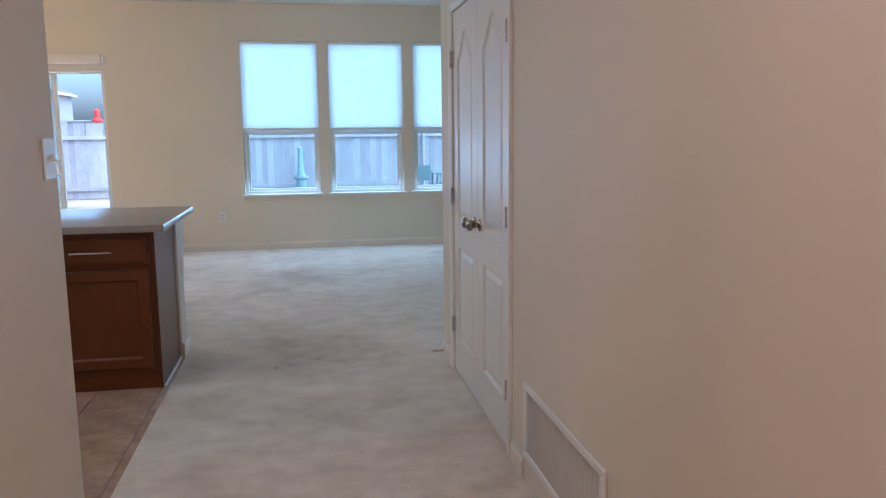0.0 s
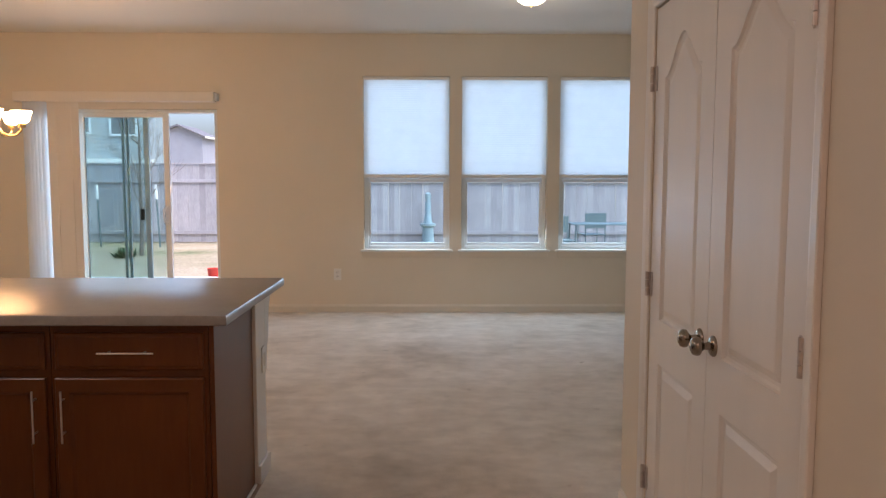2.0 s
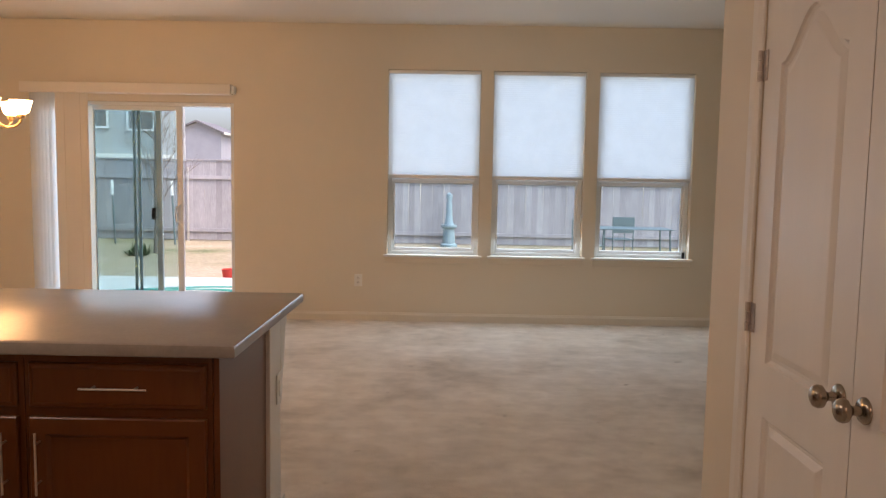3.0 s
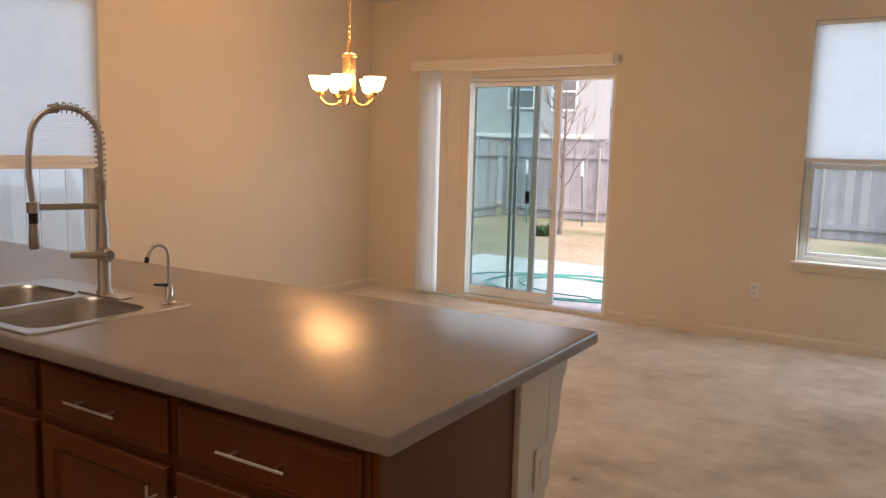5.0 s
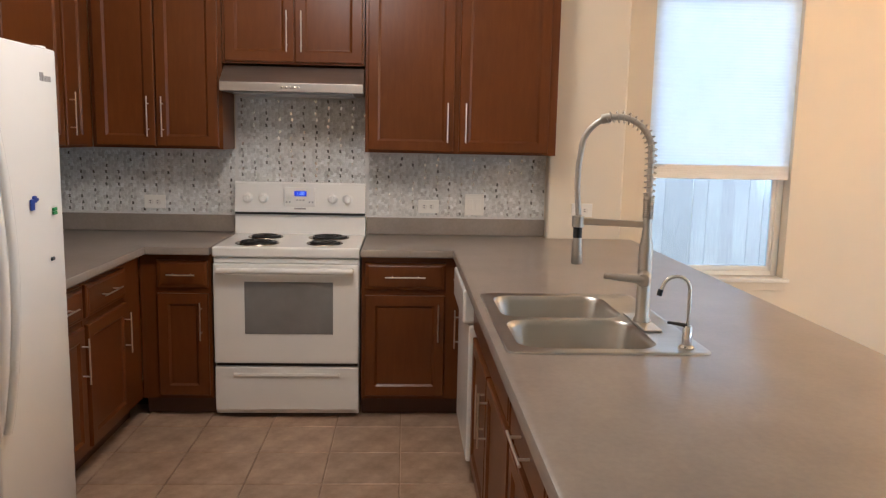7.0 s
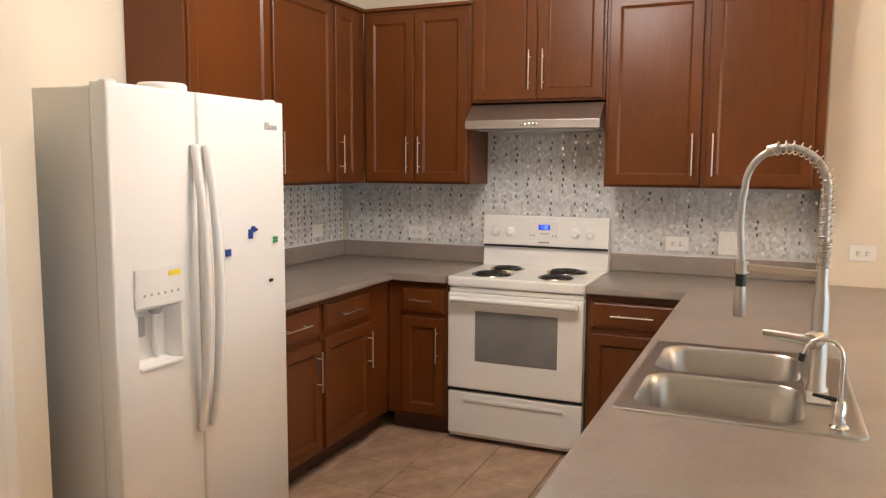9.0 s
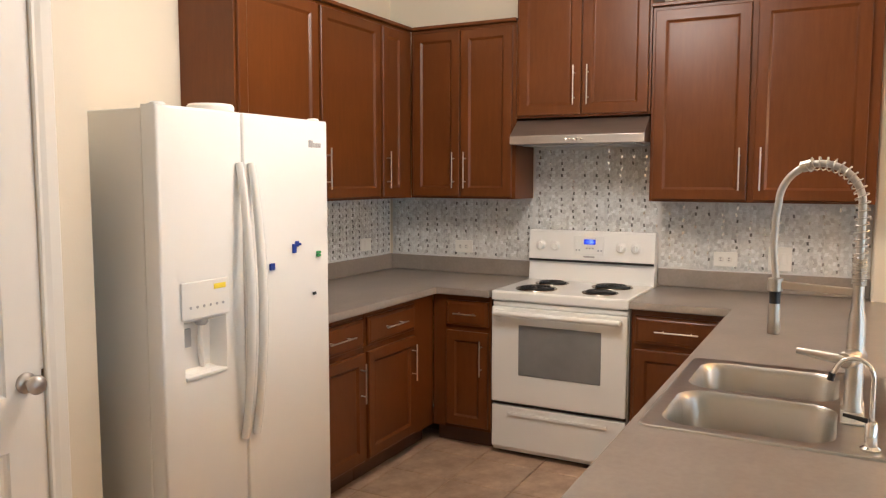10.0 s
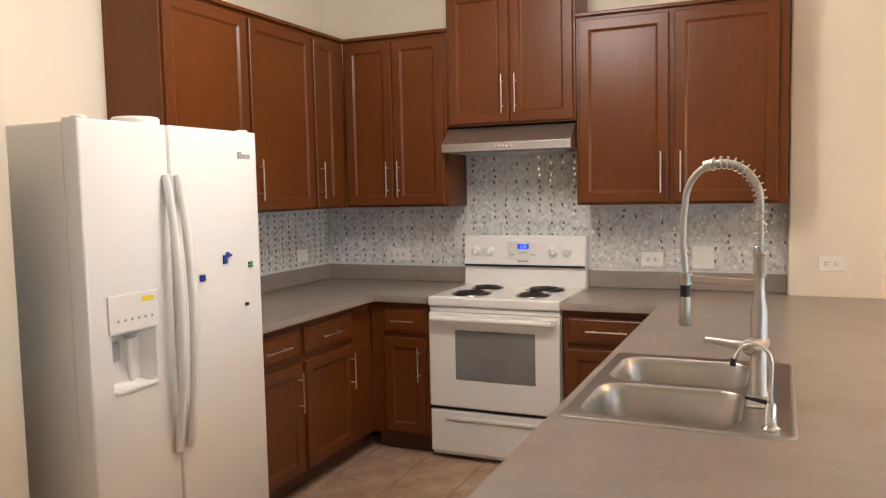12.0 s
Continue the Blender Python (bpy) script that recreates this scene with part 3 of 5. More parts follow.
def panel_door(width, height, panels, thickness=0.035):
    """Moulded door leaf, local x 0..width, front at y 0 facing -y."""
    bm = bmesh.new()
    loops = [rect(0, 0, width, height)] + panels
    place = lambda x, z: (x, 0, z)
    fill(bm, loops, place)
    for p in panels:
        steps(bm, p, [(0, 0), (0.004, 0.008), (0.012, 0.013), (0.022, 0.013), (0.026, 0.011), (0.044, 0.004), (0.050, 0.0035)], lambda x, z, h: (x, h, z))
    r = rect(0, 0, width, height)
    a = [bm.verts.new((x, 0, z)) for x, z in r]
    b = [bm.verts.new((x, thickness, z)) for x, z in r]
    for i in range(4):
        bm.faces.new((a[i - 1], a[i], b[i], b[i - 1]))
    bm.faces.new(b)
    bmesh.ops.remove_doubles(bm, verts=bm.verts, dist=1e-5)
    return bm


def knob(parent, x, z):
    bm = lathe([(0.0, 0.0), (0.031, 0.0), (0.031, -0.004), (0.026, -0.010), (0.012, -0.013), (0.0105, -0.030), (0.016, -0.036), (0.027, -0.044),
                (0.0285, -0.053), (0.024, -0.063), (0.012, -0.069), (0.0, -0.070)], 24, (x, 0, z), 'y')
    return part("knob", bm, KNOB, parent, "aged nickel round knob", True)


def casing(name, u0, u1, top, w, at, rz, label):
    """Door casing round an opening, local x along the wall, proud towards -y."""
    bm = bmesh.new()
    levels = [(0, 0.0), (0.0, -0.013), (0.004, -0.016), (w * 0.55, -0.013), (w * 0.8, -0.008), (w - 0.004, -0.008), (w, -0.004), (w, 0.0)]
    rails = []
    for d, h in levels:
        rails.append([bm.verts.new((x, h - 0.0005, z)) for x, z in ((u0 - w + d, 0.002), (u0 - w + d, top + w - d), (u1 + w - d, top + w - d), (u1 + w - d, 0.002))])
    for a, b in zip(rails, rails[1:]):
        for i in range(3):
            bm.faces.new((a[i], a[i + 1], b[i + 1], b[i]))
    ob = structure(name, bm, TRIM, label, "trim")
    ob.matrix_basis = pose(*at, 0, 0, rz)
    return ob


# double closet doors in the hall's east wall (they face -x)
casing("trim_closet", -4.435, -3.215, 2.05, 0.062, (0.69, 0, 0), -90, "white painted casing round the closet doors")
closet = tagged(new("door_2"), "closed pair of white two-panel closet doors with arched panels", "closet door", "", "structure")
closet.matrix_basis = pose(0.693, 4.432, 0.012, 0, 0, -90)
LW = 0.606
for i in (0, 1):
    x0 = i * (LW + 0.004)
    pan = [rect(0.115, 0.20, LW - 0.115, 0.74), arch(0.115, 0.90, LW - 0.115, 1.90, 0.13)]
    leaf = part("door_leaf", panel_door(LW, 2.03, pan), DOORW, closet)
    leaf.location = (x0, 0, 0)
    knob(leaf, LW - 0.055 if i == 0 else 0.055, 0.925)
    for hz in (0.27, 1.02, 1.78):
        hx = -0.004 if i == 0 else LW + 0.004
        sx = 1 if i == 0 else -1
        bm = bmesh.new()
        for k in range(3):
            tube([(hx, -0.013, hz - 0.045 + k * 0.031), (hx, -0.013, hz - 0.017 + k * 0.031)], 0.0075, 8, bm)
        box(min(hx, hx + sx * 0.030), -0.0045, hz - 0.045, max(hx, hx + sx * 0.030), -0.0005, hz + 0.045, 0.001, bm, 1)
        part("hinge", bm, HINGE, leaf, "worn nickel butt hinge")

# pantry door (faces +y)
casing("trim_pantry", 1.055, 1.69, 2.05, 0.062, (0, 2.78, 0), 180, "white painted casing round the pantry door")
pantry = tagged(new("door_3"), "closed white two-panel pantry door", "door", "", "structure")
pantry.matrix_basis = pose(-1.057, 2.776, 0.012, 0, 0, 180)
leaf = part("door_leaf", panel_door(0.631, 2.03, [rect(0.115, 0.20, 0.516, 0.74), arch(0.115, 0.90, 0.516, 1.90, 0.13)]), DOORW, pantry)
knob(leaf, 0.575, 0.93).data.materials[0] = HOODS
part("strike", box(0.624, -0.002, 0.90, 0.6325, 0.0, 0.96), KNOB, leaf)

# ---- kitchen cabinets ----


def bar_handle(parent, x, z, length, vertical, y=-0.02):
    """Slim bar pull on two posts."""
    h = length / 2
    a, b = ((x, y - 0.03, z - h), (x, y - 0.03, z + h)) if vertical else ((x - h, y - 0.03, z), (x + h, y - 0.03, z))
    bm = tube([a, b], 0.0040, 8)
    for s in (-0.32, 0.32):
        c = (x, y - 0.03, z + s * length) if vertical else (x + s * length, y - 0.03, z)
        tube([c, (c[0], y + 0.001, c[2])], 0.0038, 6, bm)
    return part("handle", bm, NICKEL, parent, "satin nickel bar handle", True)


def shaker(x0, z0, x1, z1, t=0.02, rail=0.056):
    """Recessed-panel cabinet door, front at y -t."""
    bm = bmesh.new()
    r = rect(x0, z0, x1, z1)
    steps(bm, r, [(0, 0), (0, -t + 0.004), (0.004, -t), (rail - 0.003, -t), (rail - 0.001, -t + 0.0015), (rail + 0.009, -t + 0.0095), (rail + 0.012, -t + 0.0100), (rail + 0.015, -t + 0.0095)],
          lambda x, z, h: (x, h, z))
    bm.faces.new([bm.verts.new((x, 0, z)) for x, z in r])
    bmesh.ops.remove_doubles(bm, verts=bm.verts, dist=1e-6)
    return bm


def slab_front(x0, z0, x1, z1, t=0.02):
    bm = bmesh.new()
    r = rect(x0, z0, x1, z1)
    steps(bm, r, [(0, 0), (0, -t + 0.009), (0.006, -t + 0.004), (0.014, -t + 0.003), (0.019, -t)], lambda x, z, h: (x, h, z))
    bm.faces.new([bm.verts.new((x, 0, z)) for x, z in r])
    bmesh.ops.remove_doubles(bm, verts=bm.verts, dist=1e-6)
    return bm


def base_cabinet(at, rz, w, drawers, doors, label, depth=0.6, top=0.878, body_top=None, toe=0.07):
    """Base unit; drawers: (x0, x1, handle) ; doors: (x0, x1, handle side). Fronts face local -y."""
    root = thing("base_cabinet", at, label, "kitchen cabinet", "base cabinets", rz)
    part("body", box(0.001, 0.0, 0.105, w - 0.001, depth, body_top or top, 0.001), WOOD, root)
    if body_top:
        part("face_rail", box(0.001, 0.0, body_top + 0.0005, w - 0.001, 0.02, top), WOOD, root)
    part("toe_kick", box(0.001, toe, 0.0, w - 0.001, depth, 0.104, 0.002), WOOD if toe < 0.05 else TOE, root)
    for x0, x1, has in drawers:
        d = part("drawer_front", slab_front(x0, 0.702, x1, 0.846), WOOD, root)
        if has:
            bar_handle(d, (x0 + x1) / 2, 0.774, min(0.21, (x1 - x0) * 0.55), False)
    for x0, x1, side in doors:
        d = part("door", shaker(x0, 0.125, x1, 0.672), WOOD, root)
        if side:
            bar_handle(d, x0 + 0.035 if side == 'l' else x1 - 0.035, 0.53, 0.20, True)
    return root


def wall_cabinet(at, rz, w, z0, z1, doors, label, depth=0.305, crown=True, handle_z=None):
    root = thing("wall_cabinet", at, label, "kitchen cabinet", "wall cabinets", rz)
    part("body", box(0.001, 0.0, z0, w - 0.001, depth, z1, 0.001), WOOD, root)
    if crown:
        part("top_trim", box(-0.004, -0.026, z1 - 0.004, w + 0.004, depth, z1 + 0.016, 0.004), WOOD, root)
    for x0, x1, side in doors:
        d = part("door", shaker(x0, z0 + 0.012, x1, z1 - 0.025), WOOD, root)
        if side:
            bar_handle(d, x0 + 0.035 if side == 'l' else x1 - 0.035, (handle_z or z0 + 0.17), 0.215, True)
    return root


BC = "reddish-brown stained wood base cabinet with nickel bar handles"
# peninsula, fronts towards -y
PY = 4.442
base_cabinet((-1.575, PY, 0), 0, 0.595, [(0.018, 0.577, True)], [(0.018, 0.577, 'l')], "reddish-brown wood base cabinet at the end of the peninsula", toe=0.012)
base_cabinet((-2.14, PY, 0), 0, 0.564, [(0.018, 0.546, True)], [(0.018, 0.546, 'r')], BC)
base_cabinet((-3.285, PY, 0), 0, 1.144, [(0.018, 1.126, False)], [(0.018, 0.555, 'r'), (0.575, 1.126, 'l')], "reddish-brown wood sink base cabinet with two doors", body_top=0.70)
base_cabinet((-4.11, PY, 0), 0, 0.20, [(0.02, 0.185, True)], [(0.02, 0.185, 'r')], "narrow reddish-brown wood corner base cabinet beside the dishwasher")
# west run, fronts towards +x
WX = -4.125
base_cabinet((WX, 2.764, 0), 90, 0.368, [(0.091, 0.351, True)], [(0.091, 0.351, 'r')], "reddish-brown wood corner base cabinet beside the range", 0.61)
base_cabinet((WX, 3.908, 0), 90, 0.545, [(0.02, 0.44, True)], [(0.02, 0.44, 'r')], "reddish-brown wood base cabinet between range and peninsula", 0.61)
# south run, fronts towards +y
SY = 2.762
base_cabinet((-2.93, SY, 0), 180, 0.475, [(0.018, 0.457, True)], [(0.018, 0.457, 'r')], "reddish-brown wood base cabinet beside the refrigerator", 0.655)
base_cabinet((-3.407, SY, 0), 180, 0.717, [(0.018, 0.48, True)], [(0.018, 0.48, 'r')], "reddish-brown wood base cabinet under the counter", 0.655)

# wall cabinets
WC = "reddish-brown stained wood wall cabinet with bar handles"
FX = -4.45
wall_cabinet((FX, 2.432, 0), 90, 0.70, 1.41, 2.43, [(0.022, 0.341, 'r'), (0.348, 0.678, 'l')], WC + " beside the hood", 0.288)
wall_cabinet((FX, 3.134, 0), 90, 0.768, 1.875, 2.66, [(0.016, 0.386, 'r'), (0.394, 0.754, 'l')], "short reddish-brown wood cabinet above the range hood", 0.288)
wall_cabinet((FX, 3.904, 0), 90, 1.066, 1.41, 2.43, [(0.018, 0.490, 'r'), (0.520, 1.018, 'l')], "wide reddish-brown wood wall cabinet beside the dining wall", 0.288)
UY = 2.43
wall_cabinet((-2.893, UY, 0), 180, 0.602, 1.41, 2.43, [(0.012, 0.588, 'l')], "tall reddish-brown wood cabinet above the refrigerator's side", 0.328)
wall_cabinet((-3.497, UY, 0), 180, 0.587, 1.41, 2.43, [(0.012, 0.572, 'l')], WC, 0.328)
wall_cabinet((-4.086, UY, 0), 180, 0.363, 1.41, 2.43, [(0.012, 0.25, 'l')], "narrow reddish-brown wood corner wall cabinet", 0.328)

# ---- countertops ----
CZ, CT = 0.92, 0.041
EDGE = [(0.004, -CT), (0, -CT + 0.004), (0, -0.012), (0.0035, -0.0035), (0.012, 0)]


def worktop(outline, hole, label):
    root = thing("countertop", (0, 0, CZ), label, "countertop")
    bm = bmesh.new()
    rings = steps(bm, outline, EDGE, lambda x, y, h: (x, y, h), cap=False)
    inner = offset_poly(outline, 0.012)
    fill(bm, [inner] + ([hole] if hole else []), lambda x, y: (x, y, 0))
    under = offset_poly(outline, 0.004)
    fill(bm, [under] + ([hole] if hole else []), lambda x, y: (x, y, -CT))
    bmesh.ops.remove_doubles(bm, verts=bm.verts, dist=1e-5)
    part("slab", bm, COUNTER, root, soft=True)
    return root


SK = (-2.955, 4.412, -2.145, 4.985)
ctop = worktop([(-4.738, 3.905), (-4.075, 3.905), (-4.075, 4.385), (-0.895, 4.385), (-0.895, 5.49), (-4.648, 5.49), (-4.648, 4.978), (-4.738, 4.973)],
               [(SK[0] + .02, SK[1] + .02), (SK[2] - .02, SK[1] + .02), (SK[2] - .02, SK[3] - .02), (SK[0] + .02, SK[3] - .02)],
               "grey-brown laminate peninsula countertop with a rounded edge")
part("upstand", box(-4.738, 3.907, 0.001, -4.719, 4.972, 0.102, 0.003), COUNTER, ctop)
ctop2 = worktop([(-4.738, 2.102), (-2.915, 2.102), (-2.915, 2.812), (-4.075, 2.812), (-4.075, 3.133), (-4.738, 3.133)], None, "grey-brown laminate corner countertop with a short upstand")
part("upstand", box(-4.738, 2.122, 0.001, -4.719, 3.131, 0.102, 0.003), COUNTER, ctop2)
part("upstand", box(-4.738, 2.102, 0.001, -2.92, 2.121, 0.102, 0.003), COUNTER, ctop2)

# peninsula end: wood panel, painted half wall, corbel
endp = thing("end_panel", (-0.98, 4.443, 0), "dark stained wood panel closing the peninsula's end", "cabinet panel")
part("panel", box(0.001, 0.0, 0.0, 0.02, 0.612, 0.878, 0.002), WOOD, endp)
part("shoe_strip", box(0.021, 0.01, 0.0, 0.033, 0.598, 0.012, 0.003), PLASTIC_W, endp, "white strip along the floor")
structure("half_wall", box(-4.645, 5.062, 0, -0.945, 5.25, 0.878, 0.004), TRIM, "white painted half wall behind the peninsula cabinets", "wall")
hb = box(-0.944, 5.055, 0.0, -0.93, 5.262, 0.088, 0.003)
box(-4.645, 5.251, 0.0, -0.93, 5.264, 0.088, 0.003, hb)
structure("baseboard_9", hb, TRIM, "white baseboard round the half wall", "baseboard")
corb = thing("corbel", (-1.02, 5.2505, 0.878), "white painted curved bracket under the counter overhang", "bracket")
prof = [(0, 0), (0.20, 0), (0.20, -0.035), (0.185, -0.05), (0.182, -0.075)]
prof += [(0.182 - 0.065 * math.sin(a * math.pi / 12), -0.075 - 0.16 * (1 - math.cos(a * math.pi / 12))) for a in range(1, 7)]
prof += [(0.105, -0.25), (0.098, -0.275)] + [(0.098 - 0.06 * math.sin(a * math.pi / 12), -0.275 - 0.14 * (1 - math.cos(a * math.pi / 12))) for a in range(1, 7)]
prof += [(0.03, -0.43), (0.0, -0.44)]
bm = bmesh.new()
prof = [(y * 0.66, z * 0.9) for y, z in prof]
a = [bm.verts.new((0, y, z)) for y, z in prof]
b = [bm.verts.new((0.075, y, z)) for y, z in prof]
for i in range(len(prof)):
    bm.faces.new((a[i - 1], a[i], b[i], b[i - 1]))
bm.faces.new(a)
bm.faces.new(b[::-1])
part("bracket", bm, TRIM, corb)

# ---- appliances ----
# range: local x along the front, front at y 0 facing -y
rng = thing("electric_range", (-4.13, 3.142, 0), "white freestanding electric range with black coil burners", "stove", rz=90)
RW = 0.758
part("body", box(0.002, 0.0, 0.02, RW - 0.002, 0.60, 0.895, 0.004), ENAMEL, rng)
part("kick", box(0.02, 0.04, 0.0, RW - 0.02, 0.58, 0.02), BLACK, rng)
dr = part("storage_drawer", box(0.004, -0.028, 0.045, RW - 0.004, -0.001, 0.283, 0.006), ENAMEL, rng)
part("drawer_grip", box(0.10, -0.037, 0.232, RW - 0.10, -0.027, 0.252, 0.004), ENAMEL, dr)
part("gap_strip", box(0.008, -0.012, 0.286, RW - 0.008, -0.0012, 0.302), BLACK, rng)
od = part("oven_door", box(0.004, -0.038, 0.305, RW - 0.004, -0.001, 0.835, 0.008), ENAMEL, rng)
part("oven_window", box(0.165, -0.0405, 0.465, RW - 0.137, -0.0385, 0.742, 0.0008), GLASS_OVEN, od, "dark glass oven window")
hbm = tube([(0.035, -0.075, 0.805), (RW - 0.035, -0.075, 0.805)], 0.0165, 12)
for hx in (0.05, RW - 0.05):
    box(hx - 0.02, -0.075, 0.793, hx + 0.02, -0.037, 0.817, 0.004, hbm)
part("oven_handle", hbm, ENAMEL, od, soft=True)
part("vent_strip", box(0.006, -0.020, 0.838, RW - 0.006, -0.001, 0.862, 0.003), ENAMEL, rng)
cook = part("cooktop", box(0.0, -0.035, 0.868, RW, 0.545, 0.922, 0.010), ENAMEL, rng)
for bx, by, br in ((0.205, 0.12, 0.098), (0.205, 0.375, 0.080), (0.56, 0.135, 0.080), (0.56, 0.375, 0.098)):
    dp = part("drip_bowl", lathe([(br + 0.018, 0.923), (br + 0.016, 0.9265), (br + 0.004, 0.926), (br - 0.02, 0.9235), (0.0, 0.9232)], 28, (bx, by, 0)), KNOB, cook, "dark metal drip bowl", True)
    sp = [(bx + (0.018 + (br - 0.018) * t / 70) * math.cos(t * 0.36), by + (0.018 + (br - 0.018) * t / 70) * math.sin(t * 0.36), 0.930) for t in range(71)]
    part("coil_burner", tube(sp, 0.0050, 6), COIL, cook, "black coil burner", True)
bg_ = bmesh.new()
sec = [(0.52, 0.90), (0.538, 1.035), (0.530, 1.045), (0.522, 1.05), (0.540, 1.215), (0.552, 1.224), (0.60, 1.224), (0.602, 0.90)]
a = [bg_.verts.new((0.001, y, z)) for y, z in sec]
b = [bg_.verts.new((RW - 0.001, y, z)) for y, z in sec]
for i in range(len(sec)):
    bg_.faces.new((a[i - 1], a[i], b[i], b[i - 1]))
bg_.faces.new(a)
bg_.faces.new(b[::-1])
guard = part("backguard", bg_, ENAMEL, rng)
part("seam", box(0.003, 0.5195, 1.036, RW - 0.003, 0.532, 1.048), BLACK, guard)
for kx in (0.075, 0.165, 0.565, 0.65):
    kb = lathe([(0.031, 0.0), (0.031, -0.006), (0.024, -0.010), (0.021, -0.028), (0.019, -0.031), (0.0, -0.031)], 20, (kx, 0.535, 1.13), 'y')
    box(kx - 0.004, 0.497, 1.112, kx + 0.004, 0.506, 1.148, 0.001, kb, 1)
    part("control_knob", kb, PLASTIC_W, guard, soft=True)
disp = part("control_panel", box(0.285, 0.523, 1.085, 0.465, 0.531, 1.195, 0.002), PLASTIC_W, guard)
part("display", box(0.345, 0.5212, 1.145, 0.415, 0.5228, 1.175), DISPLAY, disp, "glowing blue clock display")
for bx in (0.30, 0.318, 0.432, 0.45):
    for bz in (1.11, 1.135, 1.16):
        part("button", box(bx - 0.005, 0.5215, bz - 0.005, bx + 0.005, 0.5228, bz + 0.005), PLASTIC_G if bz < 1.12 else PLASTIC_W, disp)
for bx in (0.362, 0.38, 0.398):
    part("button", box(bx - 0.006, 0.5215, 1.118, bx + 0.006, 0.5228, 1.126), PLASTIC_G, disp)
part("badge", box(0.345, 0.5175, 1.068, 0.41, 0.524, 1.076), LOGO, guard)


def writing(text, size, m, mat, parent, name="lettering", depth=0.0006):
    """Raised letters as a mesh part."""
    c = bpy.data.curves.new(name, 'FONT')
    c.body, c.size, c.extrude, c.align_x, c.align_y = text, size, depth, 'CENTER', 'CENTER'
    tmp = bpy.data.objects.new(name, c)
    scene.collection.objects.link(tmp)
    me = bpy.data.meshes.new_from_object(tmp.evaluated_get(bpy.context.evaluated_depsgraph_get()))
    bpy.data.objects.remove(tmp)
    me.materials.clear()
    me.materials.append(mat)
    ob = new(name, me)
    ob.parent = parent
    ob.matrix_basis = m
    return ob


writing("1:20", 0.026, pose(0.38, 0.5207, 1.160, 90, 0, 0), DIGIT, disp, "clock_digits")

# range hood
hood = thing("range_hood", (-4.33, 3.142, 0), "stainless steel under-cabinet range hood", "range hood", rz=90)
bm = bmesh.new()
sec = [(0.0, 1.722), (0.0, 1.768), (0.010, 1.776), (0.115, 1.862), (0.408, 1.862), (0.408, 1.722)]
a = [bm.verts.new((0.0, y, z)) for y, z in sec]
b = [bm.verts.new((RW, y, z)) for y, z in sec]
for i in range(len(sec)):
    bm.faces.new((a[i - 1], a[i], b[i], b[i - 1]))
bm.faces.new(a)
bm.faces.new(b[::-1])
bmesh.ops.bevel(bm, geom=list(bm.edges), offset=0.0025, segments=1, affect='EDGES')
shell = part("shell", bm, HOODS, hood)
for i in range(5):
    part("push_button", lathe([(0.0065, 0.0), (0.0065, -0.004), (0.004, -0.0055), (0.0, -0.0055)], 12, (0.33 + i * 0.022, 0.0, 1.745), 'y'), CHROME, hood, soft=True)
part("filter", box(0.06, 0.05, 1.712, RW - 0.06, 0.36, 1.7215, 0.003), PLASTIC_G, hood, "grey mesh grease filter")

# refrigerator: front faces +y
fr = thing("refrigerator", (-2.0, 2.93, 0), "white side-by-side refrigerator with an ice dispenser", "refrigerator", rz=180)
FW, FH = 0.893, 1.765
part("body", box(0.004, 0.075, 0.03, FW - 0.004, 0.79, FH - 0.01, 0.006), ENAMEL, fr)
part("base_grille", box(0.01, 0.05, 0.012, FW - 0.01, 0.10, 0.09, 0.004), PLASTIC_G, fr)
DXa, DXb, DZa, DZb = 0.077, 0.297, 0.845, 1.187
SPL = 0.388
doorL = bmesh.new()
lo = rect(0.0, 0.10, SPL - 0.003, FH)
steps(doorL, lo, [(0.0, 0.068), (0, 0.012), (0.004, 0.004), (0.012, 0.0)], lambda x, z, h: (x, h, z), cap=False)
cut = rect(DXa + .012, DZa + .01, DXb - .012, 1.055)
fill(doorL, [offset_poly(lo, 0.012), cut], lambda x, z: (x, 0, z))
steps(doorL, cut, [(0, 0), (0.004, 0.005), (0.02, 0.062)], lambda x, z, h: (x, h, z))
doorL.faces.new([doorL.verts.new((x, 0.068, z)) for x, z in lo])
bmesh.ops.remove_doubles(doorL, verts=doorL.verts, dist=1e-5)
dl = part("freezer_door", doorL, ENAMEL, fr, soft=True)
part("refrigerator_door", box(SPL + 0.003, 0.0, 0.10, FW, 0.068, FH, 0.008, seg=3), ENAMEL, fr, soft=True)
cp = part("dispenser_panel", box(DXa, -0.006, 1.058, DXb, 0.0, DZb, 0.004), PLASTIC_W, dl, "white ice dispenser control panel")
part("dispenser_tray", box(DXa + .014, -0.006, DZa + 0.008, DXb - .014, 0.056, DZa + 0.022, 0.004), PLASTIC_W, dl)
part("dispenser_lever", tube([(0.185, 0.026, 1.035), (0.19, 0.034, 0.98), (0.215, 0.052, 0.90), (0.222, 0.056, 0.87)], [0.009, 0.010, 0.011, 0.008], 8), PLASTIC_W, dl, soft=True)
part("paddle", box(0.12, 0.046, 0.955, 0.165, 0.056, 1.02, 0.004), PLASTIC_G, dl)
part("chute", lathe([(0.024, 1.058), (0.024, 1.04), (0.016, 1.03), (0.0, 1.03)], 14, (0.19, 0.025, 0)), PLASTIC_G, dl, soft=True)
part("sticker", box(0.222, -0.0072, 1.152, 0.278, -0.0062, 1.170), YELLOW, cp, "yellow sticker")
